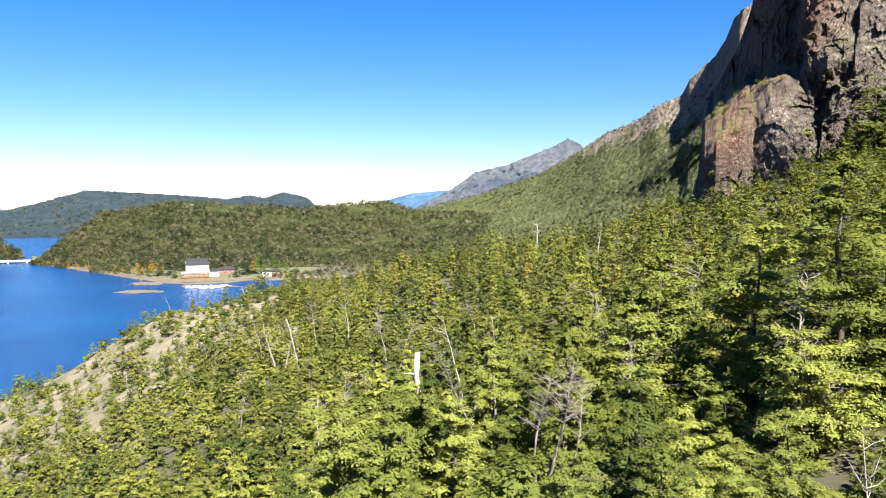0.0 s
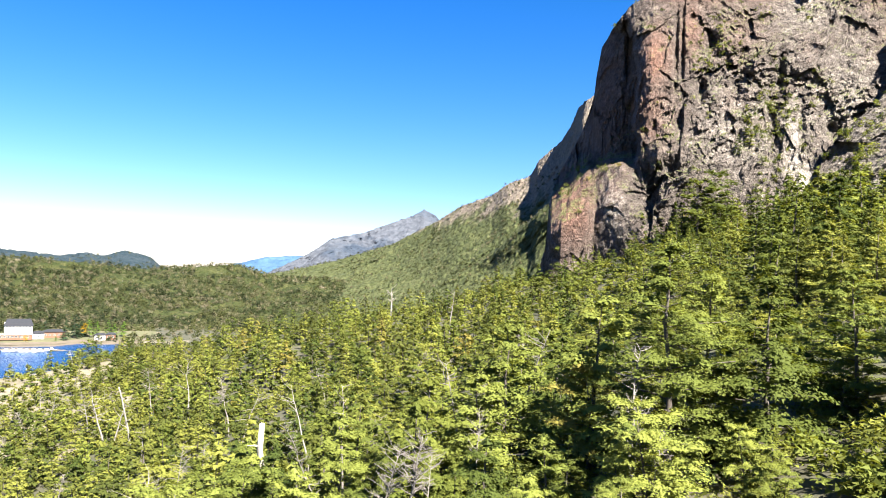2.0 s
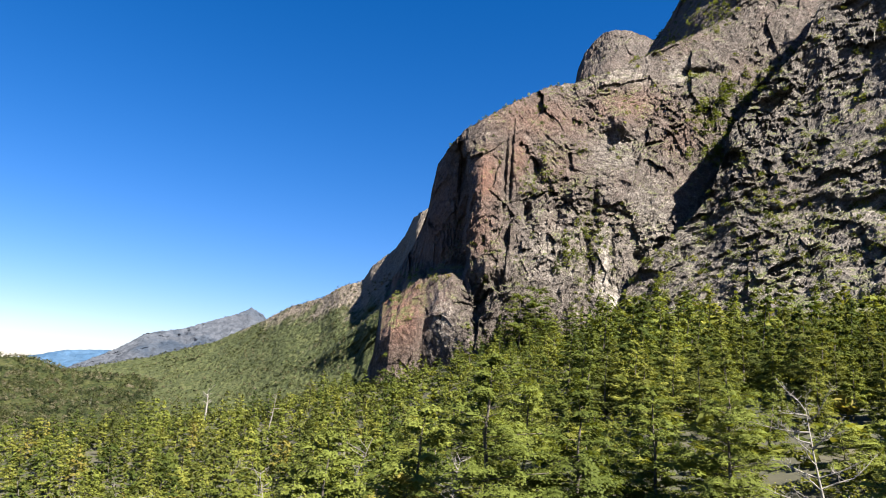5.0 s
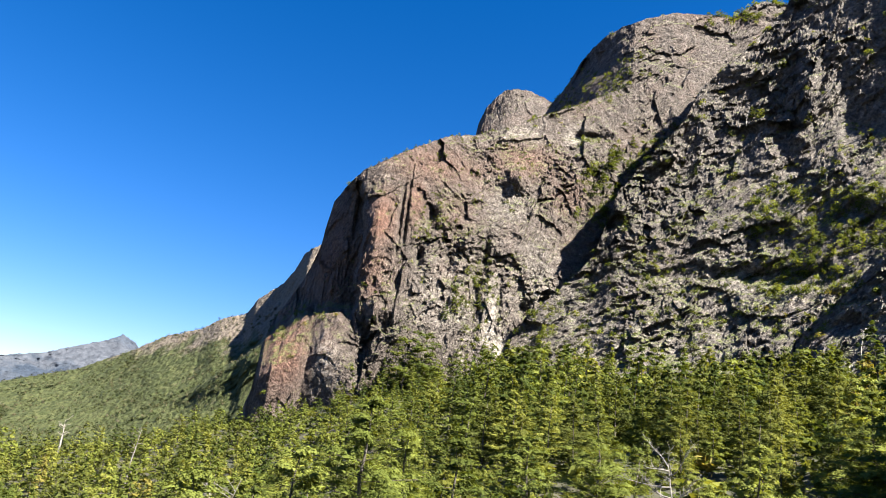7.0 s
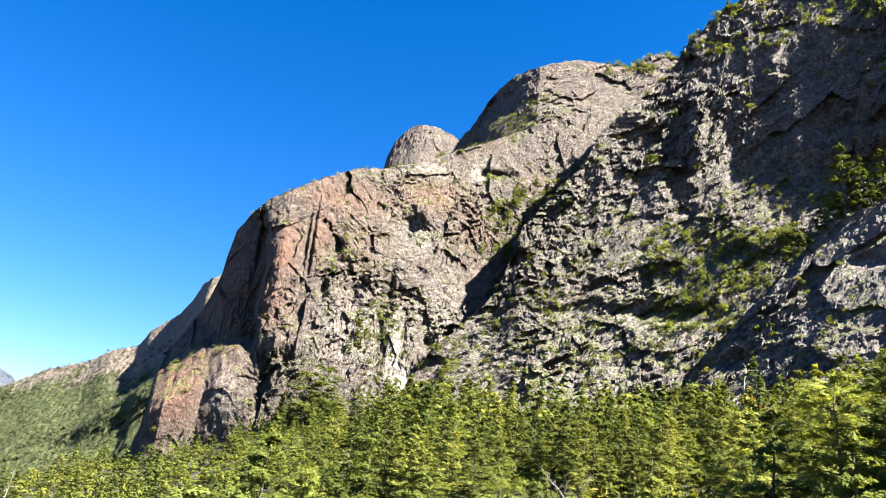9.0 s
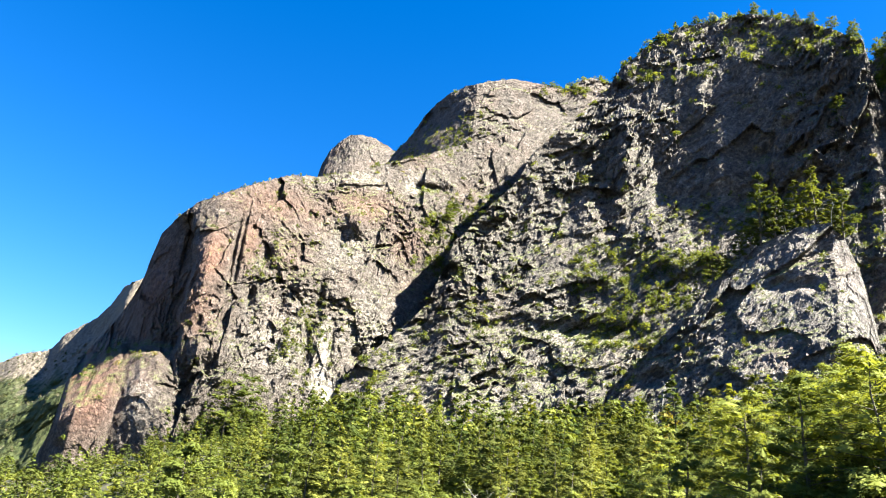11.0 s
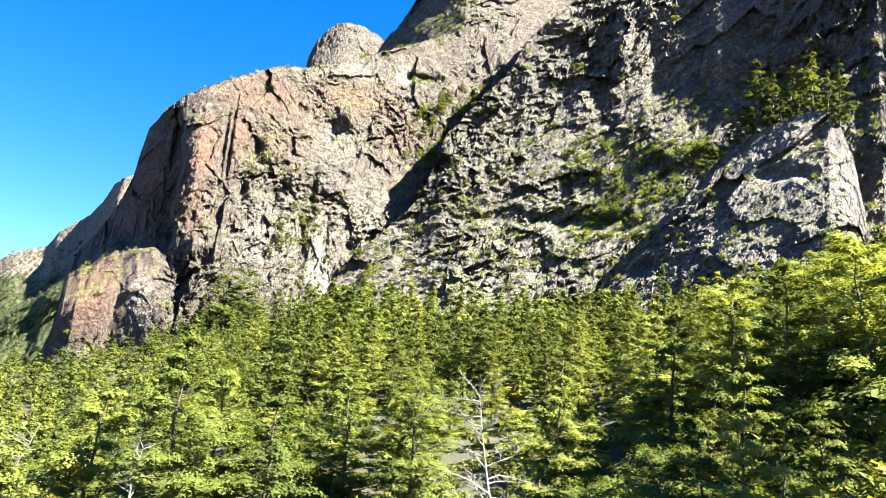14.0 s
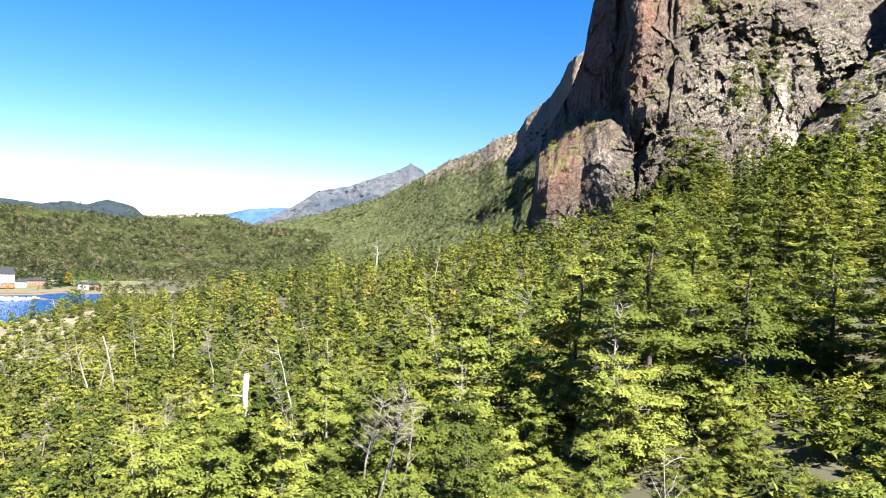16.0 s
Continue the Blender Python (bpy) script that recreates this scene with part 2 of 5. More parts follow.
# ---- mesh tools ----
def hash_grid(ix, iy, iz, seed):
    h = (ix.astype(np.int64) * 374761393 + iy.astype(np.int64) * 668265263 + iz.astype(np.int64) * 1274126177 + seed * 974711) & 0xFFFFFFFF
    h = ((h ^ (h >> 13)) * 1103515245) & 0xFFFFFFFF
    h = ((h ^ (h >> 16)) * 668265263) & 0xFFFFFFFF
    return ((h ^ (h >> 15)) & 0xFFFFFF) / float(0xFFFFFF)


def value_noise(p, seed=0):
    """Smooth noise 0..1 at the points p (n, 3)."""
    q = np.floor(p)
    f = p - q
    f = f * f * f * (f * (f * 6 - 15) + 10)
    i = q.astype(np.int64)
    out = 0
    for dx in (0, 1):
        wx = f[:, 0] if dx else 1 - f[:, 0]
        for dy in (0, 1):
            wy = f[:, 1] if dy else 1 - f[:, 1]
            for dz in (0, 1):
                wz = f[:, 2] if dz else 1 - f[:, 2]
                out = out + wx * wy * wz * hash_grid(i[:, 0] + dx, i[:, 1] + dy, i[:, 2] + dz, seed)
    return out


TWIST = np.array(Euler((0.7, 0.5, 1.1)).to_matrix())


def fbm(p, octaves=5, seed=0, ridged=False, gain=0.5):
    total, amp, norm = 0, 1.0, 0.0
    for k in range(octaves):
        n = value_noise(p, seed + k)
        if ridged:
            n = 1 - np.abs(2 * n - 1)
        total = total + amp * n
        norm += amp
        amp *= gain
        p = (p @ TWIST.T) * 2.03 + 7.7
    return total / norm


def smooth_curve(points, x):
    xs, ys = zip(*points)
    return np.interp(x, xs, ys)


def mesh_np(name, verts, faces, mats, face_mats=None, smooth=True, attributes=None):
    """A mesh from numpy arrays; faces is (n, 3) or (n, 4)."""
    me = bpy.data.meshes.new(name)
    verts, faces = np.asarray(verts, np.float32), np.asarray(faces, np.int32)
    n, k = faces.shape
    me.vertices.add(len(verts))
    me.vertices.foreach_set("co", verts.ravel())
    me.loops.add(n * k)
    me.loops.foreach_set("vertex_index", faces.ravel())
    me.polygons.add(n)
    me.polygons.foreach_set("loop_start", np.arange(0, n * k, k, dtype=np.int32))
    me.polygons.foreach_set("loop_total", np.full(n, k, np.int32))
    me.polygons.foreach_set("use_smooth", np.full(n, smooth))
    for mt in mats:
        me.materials.append(mt)
    if face_mats is not None:
        me.polygons.foreach_set("material_index", np.asarray(face_mats, np.int32))
    for key, values in (attributes or {}).items():
        me.attributes.new(key, "FLOAT", "POINT").data.foreach_set("value", np.asarray(values, np.float32))
    me.update()
    me.validate()
    return me


def grid_faces(nu, nv):
    a = np.arange(nu * nv).reshape(nu, nv)
    return np.stack([a[:-1, :-1], a[1:, :-1], a[1:, 1:], a[:-1, 1:]], -1).reshape(-1, 4)


def polar(az, r, z):
    a = np.radians(az)
    return np.stack([np.sin(a) * r, np.cos(a) * r, z + EYE], -1)


def at(az, el, r):
    """The place r metres out in plan along that azimuth and elevation from the eye."""
    return Vector((math.sin(radians(az)) * r, math.cos(radians(az)) * r, EYE + r * math.tan(radians(el))))


# ---- ground ----
GROUND_AZ = np.array([-40, -30, -20, -10, 0, 10, 20, 30, 42, 55, 68, 90, 200, 320.0])
GROUND_R = np.array([0, 3, 12, 25, 50, 100, 170, 270, 340, 420, 640, 900, 4950.0])
GROUND_NEAR = np.array([
    [-13, -13, -13, -13, -13, -12, -11, -10, -9, -8, -6, -4],
    [-24, -22, -20, -18, -17, -16, -15, -14, -12, -10, -6, -1],
    [-40, -34, -28, -23, -20, -17, -15, -12, -9, -6, -1, 6],
    [-62, -50, -40, -31, -25, -20, -14, -7, 0, 4, 9, 20],
    [-76, -54, -40, -35, -29, -21, -11, 2, 10, 11, 15, 30],
    [-84, -60, -37.5, -30, -22, -13, 0, 21, 25, 27, 33, 50],
    [-80, -78, -66, -56, -46, -34, -8, 24, 34, 40, 50, 70.0]])
GROUND_FAR = np.array([
    [-80, -78, -74, -63, -60, -50, -26, 10, 30, 40, 50, 70],
    [-80, -78, -76, -62.5, -61, -54, -40, -10, 20, 30, 40, 50],
    [-80, -78, -74, -62.5, -61, -58, -50, -30, 0, 20, 30, 40],
    [-70, -70, -66, -63, -62, -62, -62, -62, -62, -62, -62, -62.0]])
table = np.vstack([np.full((2, 12), -1.7), GROUND_NEAR, GROUND_FAR])
table = np.hstack([table, np.vstack([table[:2, -1:], table[2:, -1:] * 0.7 - 6]), table[:, :1]])


def ground_z(az, r):
    """Height of the bare ground, relative to the eye."""
    az, r = np.broadcast_arrays(np.asarray(az, float), np.asarray(r, float))
    az = (az + 40) % 360 - 40
    i = np.clip(np.searchsorted(GROUND_AZ, az, side="right") - 1, 0, len(GROUND_AZ) - 2)
    j = np.clip(np.searchsorted(GROUND_R, r, side="right") - 1, 0, len(GROUND_R) - 2)
    u = np.clip((az - GROUND_AZ[i]) / (GROUND_AZ[i + 1] - GROUND_AZ[i]), 0, 1)
    v = np.clip((r - GROUND_R[j]) / (GROUND_R[j + 1] - GROUND_R[j]), 0, 1)
    u = u + 0.6 * (u * u * (3 - 2 * u) - u)
    z = (table[j, i] * (1 - u) + table[j, i + 1] * u) * (1 - v) + (table[j + 1, i] * (1 - u) + table[j + 1, i + 1] * u) * v
    p = np.stack([np.sin(np.radians(az)) * r, np.cos(np.radians(az)) * r, 0 * r], -1).reshape(-1, 3)
    n = fbm(p * 0.035, 4, 11).reshape(r.shape) - 0.5
    return z + n * np.clip(r / 20 - 0.3, 0, 3.0)


def build_ground():
    az = np.concatenate([np.linspace(-42, 92, 200), np.linspace(92, 318, 60)[1:]])
    r = np.concatenate([[0.002], 3 * 1.024 ** np.arange(0, 202), [400, 440, 500, 560, 640, 720, 820, 900, 1200, 1700, 2500, 3600, 4950]])
    r = np.unique(r[r < 4951])
    A, Rr = np.meshgrid(az, r, indexing="ij")
    v = polar(A, Rr, ground_z(A, Rr)).reshape(-1, 3)
    x, y = v[:, 0], v[:, 1]
    reach = np.hypot(x, y) + 60 * (fbm(v * 0.02, 3, 33) - 0.5)
    dry = (reach > 150) & (np.degrees(np.arctan2(x, y)) < -9 + 8 * (fbm(v * 0.03, 2, 34) - 0.5))
    faces = grid_faces(len(az), len(r))[:, ::-1]
    ob = new("ground", mesh_np("ground", v, faces, [MAT_FLOOR, MAT_SCRUB], dry[faces[:, 0]].astype(int)))
    tagged(ob, "steep forest floor of brown soil, litter and dry grass", "ground", kind="structure")


build_ground()
n = 64
ring = np.array([[math.sin(math.tau * k / n) * 4900, math.cos(math.tau * k / n) * 4900, 0.0] for k in range(n)] + [[0, 0, 0.0]])
lake = new("water", mesh_np("water", ring, np.array([[k, n, (k + 1) % n] for k in range(n)]), [MAT_WATER], smooth=False))
tagged(lake, "deep blue rippled lake below the wooded slopes", "lake", kind="structure")


# ---- hills and cliffs ----
SHELLS = {}


def shell(name, az0, az1, nu, nv, sky, foot_r, top_r, mat, relief, foot_z=None, back=60.0, drop=40.0, lean=1.5, dents=(), stains=(), pales=(), rough=0.0, keep=False):
    """A hill or cliff that rises from its foot to a skyline and falls off behind. relief(points, elevation) gives metres towards the valley."""
    az = np.linspace(az0, az1, nu)
    fr, tr = smooth_curve(foot_r, az), smooth_curve(top_r, az)
    fz = ground_z(az, fr) - 5 if foot_z is None else np.full(nu, float(foot_z))
    el0 = np.degrees(np.arctan2(fz, fr))
    el1 = np.maximum(smooth_curve(sky, az), el0 + 0.05)
    nf = int(nv * 0.86)
    t = np.linspace(0, 1, nf)
    el = el0[:, None] + (el1 - el0)[:, None] * t
    r = fr[:, None] + (tr - fr)[:, None] * t ** lean
    z = r * np.tan(np.radians(el))
    s = (np.arange(1, nv - nf + 1) / (nv - nf)) ** 1.6
    r = np.hstack([r, tr[:, None] + back * s])
    fall = smooth_curve(drop, az) if isinstance(drop, list) else np.full(nu, drop)
    z = np.hstack([z, z[:, -1:] - fall[:, None] * s ** 1.4])
    A = np.repeat(az[:, None], nv, 1)
    E = np.degrees(np.arctan2(z, r))
    v = polar(A, r, z).reshape(-1, 3)
    a, e = A.ravel(), E.ravel()
    d = relief(v, a, e)
    for da, de, wa, we, depth in dents:
        d = d - depth * np.exp(-((a - da) / wa) ** 2 - ((e - de) / we) ** 2)
    eye = np.array([0, 0, EYE])
    ray = v - eye
    dist = np.linalg.norm(ray, axis=1, keepdims=True)
    v = v - ray / dist * d[:, None]
    if rough:
        v[:, 2] += rough * (fbm(v * 0.25, 4, 5) - 0.5) * 2
    st = np.zeros(len(v))
    for da, de, wa, we, k in stains:
        st = np.maximum(st, k * np.exp(-((a - da) / wa) ** 2 - ((e - de) / we) ** 2))
    pl = np.zeros(len(v))
    for da, de, wa, we, k in pales:
        pl = np.maximum(pl, k * np.exp(-((a - da) / wa) ** 2 - ((e - de) / we) ** 2))
    me = mesh_np(name, v, grid_faces(nu, nv), [mat], None, not name.startswith("cliff"), {"stain": st, "pale": pl})
    SHELLS[name] = (v.reshape(nu, nv, 3), a.reshape(nu, nv), e.reshape(nu, nv))
    return new(name, me)


def relief_soft(scale, amp, seed):
    return lambda v, a, e: amp * (fbm(v / scale, 5, seed) - 0.5)


def facet(p, seed, step=0.9):
    """Fractured rock: a tilted plane and an offset for each cell of a jittered lattice."""
    q = np.floor(p).astype(np.int64)
    best, value = np.full(len(p), 9.0), np.zeros(len(p))
    for dx in (-1, 0, 1):
        for dy in (-1, 0, 1):
            for dz in (-1, 0, 1):
                c = q + np.array([dx, dy, dz])
                h = [hash_grid(c[:, 0], c[:, 1], c[:, 2], seed + k) for k in range(6)]
                o = p - (c + np.stack(h[:3], 1))
                d = (o * o).sum(1)
                near = d < best
                tilt = (h[3] - 0.5) * o[:, 0] + (h[4] - 0.5) * o[:, 1] + (h[5] - 0.5) * o[:, 2] * 1.4
                value = np.where(near, 1.6 * tilt + (h[3] + h[5] - 1) * step, value)
                best = np.where(near, d, best)
    return value


def with_apron(relief, edge, face, depth):
    """Adds a lower dome that stands out in front of the wall, up to the edge line; face gives its distance."""
    def f(v, a, e):
        r = np.hypot(v[:, 0], v[:, 1])
        k = np.clip((np.interp(a, *zip(*edge)) + 0.5 * (fbm(v / 9.0, 3, 4) - 0.5) - e) / 4.6, 0, 1)
        k = 1 - (1 - k) ** 2
        out = np.clip(r - np.interp(a, *zip(*face)), 0, depth)
        eye = np.array([0, 0, EYE])
        d = relief(v - (v - eye) / r[:, None] * (out * k)[:, None], a, e)
        calm = np.clip(1 - (25.2 - a) / 2.2, 0.85, 1)
        p = v - (v - eye) / r[:, None] * (out * k)[:, None]
        own = 3.5 * (fbm(p / 22.0, 5, 17) - 0.5) + 0.9 * facet(p / 9.0, 19, 0.4) + 0.35 * facet(p / 3.0, 23, 0.4)
        low = np.clip((27.4 - a) / 2.5, 0, 1) * np.clip(k * 3, 0, 1)
        return d * calm * (1 - low) + own * low + out * k
    return f


def relief_cliff(seed, amp, scale, az_mid, tilt, stretch=0.35, share=1.0, worn=0.35, calm=(), fine=0.36, beds=0.0, slabs=0.42):
    """Buttresses, ribs, cracks and fractured blocks; the grain runs along the wall at that tilt from level. Smooth faces lie at calm."""
    w, k = radians(az_mid), radians(tilt)
    right, back, up = np.array([math.cos(w), -math.sin(w), 0]), np.array([math.sin(w), math.cos(w), 0]), np.array([0, 0, 1.0])
    rise = up * 0.85 + back * 0.5
    along, across = right * math.cos(k) + rise * math.sin(k), rise * math.cos(k) - right * math.sin(k)
    grain = np.stack([along * stretch, across, np.cross(along, across)])

    def f(v, a, e):
        p = v @ grain.T + (fbm(v / scale, 3, seed + 5)[:, None] - 0.5) * scale * 0.28
        big = fbm(p / (scale * 1.7), 3, seed) - 0.5
        ribs = fbm(p / (scale * 0.8), 5, seed + 20, True, 0.55) - 0.62
        broken = np.clip((fbm(v / (scale * 1.3), 3, seed + 70) - 0.36) / 0.26, 0.12, 1.15)
        for ca, ce, wa, we in calm:
            broken = broken * (1 - 0.85 * np.exp(-((a - ca) / wa) ** 2 - ((e - ce) / we) ** 2))
        out = amp * (1.5 * big + worn * ribs + slabs * share * facet(p / (scale * 0.62), seed + 40))
        q = p + (fbm(v / (scale * 0.25), 3, seed + 8)[:, None] - 0.5) * scale * 0.07
        out = out + share * amp * broken * (0.36 * facet(q / (scale * 0.27), seed + 50, 0.6) + 0.21 * facet(q / (scale * 0.11), seed + 60, 0.6) + 0.11 * facet(q / (scale * 0.05), seed + 65, 0.7))
        if beds:
            for size, part_amp, shift in ((0.42, 1.0, 3), (0.17, 0.45, 7)):
                wave = p[:, 1] / (scale * size) + 1.0 * (fbm(v / (scale * 1.3), 3, seed + 90 + shift) - 0.5) + 0.35 * (fbm(v / (scale * 0.2), 2, seed + 95) - 0.5)
                k = wave - np.floor(wave)
                lip = np.where(k < 0.82, k / 0.82, (1 - k) / 0.18)
                out = out - amp * beds * part_amp * (lip - 0.5) * np.clip((fbm(p / (scale * 0.9), 2, seed + 99 + shift) - 0.3) / 0.25, 0.1, 1.3)
        return out + amp * fine * (fbm(p / (scale * 0.16), 4, seed + 80, True, 0.6) - 0.6)
    return f


def with_spur(relief):
    """Adds a made-up rocky spur that stands out from the slope; its sharp far drop casts a band of shade."""
    def f(v, a, e):
        past = a - np.interp(e, [1.0, 3.1, 5.9, 8.0, 11.5], [14.2, 16.3, 19.2, 20.2, 21.6]) + 0.5 * (fbm(v / 30.0, 3, 47) - 0.5)
        return relief(v, a, e) + 75 * np.clip(past / 0.35, 0, 1) * np.clip(1 - (past - 1.2) / 4.0, 0, 1) * np.clip((e - 0.5) / 4.0, 0, 1)
    return f


def with_alcove(relief):
    """Sets the flank of the buttress back behind a sharp arris, up to the rounded top."""
    def f(v, a, e):
        edge = 26.1 + 1.6 * (fbm(v / 14.0, 4, 57) - 0.5)
        k = np.clip((edge - a) / 0.3, 0, 1) * np.clip((19.4 - e + 2.0 * (fbm(v / 10.0, 3, 58) - 0.5)) / 1.0, 0, 1)
        return relief(v, a, e) - 19 * k * np.clip((e - 8.6) / 1.2, 0, 1)
    return f


tagged(shell("hill_wooded", -29.6, 6, 300, 120,
    [(-29.6, -4.3), (-28.8, -3.6), (-27.4, -2.3), (-25.2, -0.7), (-20.6, 0.1), (-15.8, 0.0), (-10.7, -0.4), (-8.1, -0.1), (-4.6, 0.2), (-1.5, -0.7), (6, -0.6)],
    [(-29.6, 905), (-26.4, 790), (-23, 690), (-20, 655), (-13, 650), (-5, 640), (6, 600)], [(-29.6, 960), (-25, 1050), (-10, 1120), (6, 1150)],
    MAT_HILL, relief_soft(90, 40, 3), foot_z=-66, back=300, drop=60, lean=0.9, rough=3.0), "low forested hill behind the lake shore", "hill", kind="structure")
tagged(shell("hill_point", -42, -30.0, 60, 30, [(-42, -1.2), (-34, -1.8), (-31.6, -2.4), (-30.4, -3.2), (-30.0, -3.7)],
    [(-42, 960), (-30, 1010)], [(-42, 1100), (-30, 1030)], MAT_HILL, relief_soft(60, 16, 4), foot_z=-66, back=120, drop=40, lean=0.9, rough=3.0),
    "small wooded point across the narrows", "hill", kind="structure")
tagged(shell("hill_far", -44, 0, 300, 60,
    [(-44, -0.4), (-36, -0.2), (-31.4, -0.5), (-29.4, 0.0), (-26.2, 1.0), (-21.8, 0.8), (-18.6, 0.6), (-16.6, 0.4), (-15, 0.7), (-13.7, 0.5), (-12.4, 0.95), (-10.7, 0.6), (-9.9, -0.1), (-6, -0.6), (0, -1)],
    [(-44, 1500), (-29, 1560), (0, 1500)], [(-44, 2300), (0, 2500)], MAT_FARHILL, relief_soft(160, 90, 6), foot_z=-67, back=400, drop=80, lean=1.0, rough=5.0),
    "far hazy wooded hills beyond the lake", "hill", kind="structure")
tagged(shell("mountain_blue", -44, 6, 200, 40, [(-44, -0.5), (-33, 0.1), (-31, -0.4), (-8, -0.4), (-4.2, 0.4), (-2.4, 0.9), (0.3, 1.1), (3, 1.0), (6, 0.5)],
    [(-44, 4300), (6, 4300)], [(-44, 4700), (6, 4700)], MAT_HAZEMTN, relief_soft(300, 80, 8), foot_z=-70, back=150, drop=50, lean=1.0, rough=6.0),
    "distant mountain range on the horizon, tinted blue with painted haze", "mountain", kind="structure")
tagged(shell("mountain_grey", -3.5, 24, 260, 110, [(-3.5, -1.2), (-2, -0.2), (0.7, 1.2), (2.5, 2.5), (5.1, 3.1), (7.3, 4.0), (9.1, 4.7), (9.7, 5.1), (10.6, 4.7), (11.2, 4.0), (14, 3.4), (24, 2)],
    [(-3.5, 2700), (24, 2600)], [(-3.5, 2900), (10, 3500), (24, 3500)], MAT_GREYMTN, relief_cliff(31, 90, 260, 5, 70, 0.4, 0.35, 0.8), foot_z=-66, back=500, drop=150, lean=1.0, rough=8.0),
    "bare grey rocky mountain in the distance, tinted with painted haze", "mountain", kind="structure")
tagged(shell("mountainside", -6, 34, 400, 140,
    [(-6, -1.2), (-1.1, -0.2), (2.9, 0.8), (7.3, 2.3), (10.4, 4.0), (12.5, 5.4), (15, 6.4), (16.2, 7.3), (18, 8.0), (18.6, 9.2), (20.3, 10.7), (21, 11.8), (21.6, 13.3), (22.7, 14.1), (28, 17), (34, 18)],
    [(-6, 900), (8, 640), (20, 520), (34, 480)], [(-6, 1500), (8, 1250), (16, 1020), (22, 900), (34, 820)],
    MAT_SLOPE, with_spur(relief_cliff(41, 15, 70, 12, 40, 0.4, 0.7)), back=200, drop=90, lean=1.1, rough=2.5),
    "green mountainside with brown crags below a rocky ridge", "mountain", kind="structure")
tagged(shell("cliff_dome", 33, 42, 200, 110, [(33, 20), (34.0, 23.5), (34.3, 25.2), (34.8, 26.4), (35.6, 27.3), (36.3, 27.8), (37.4, 28.0), (38.5, 27.9), (39.6, 27.5), (40.6, 27.0), (42, 26)],
    [(33, 560), (42, 560)], [(33, 640), (37, 625), (42, 650)], MAT_CLIFF, relief_cliff(51, 8, 26, 37, 70, 0.5, 0.6), foot_z=180, back=60, drop=60, lean=1.3, rough=1.2),
    "rounded bare rock summit behind the cliff", "cliff", kind="structure")
tagged(shell("cliff_upper", 38.5, 64, 340, 170,
    [(38.5, 24), (40.3, 27.0), (41.2, 28.0), (41.8, 28.9), (42.6, 30.2), (43.5, 31.2), (44.6, 32.1), (45.9, 32.7), (48, 33.3), (50.5, 33.6), (53.4, 33.2), (55.0, 32.9), (56.4, 33.6), (57.4, 33.8), (58.8, 33.4), (64, 33)],
    [(38.5, 352), (48, 350), (64, 400)], [(38.5, 486), (41, 470), (44, 442), (47, 428), (52, 442), (64, 480)], MAT_CLIFF, relief_cliff(61, 9, 34, 50, 30, 0.4, 1.1), foot_z=115, back=60, drop=40, lean=1.0,
    dents=[(43.4, 30.2, 1.8, 1.3, 14), (47.5, 27.2, 4.0, 0.5, 5)], rough=1.0), "upper rounded rock dome above the cliff", "cliff", kind="structure")
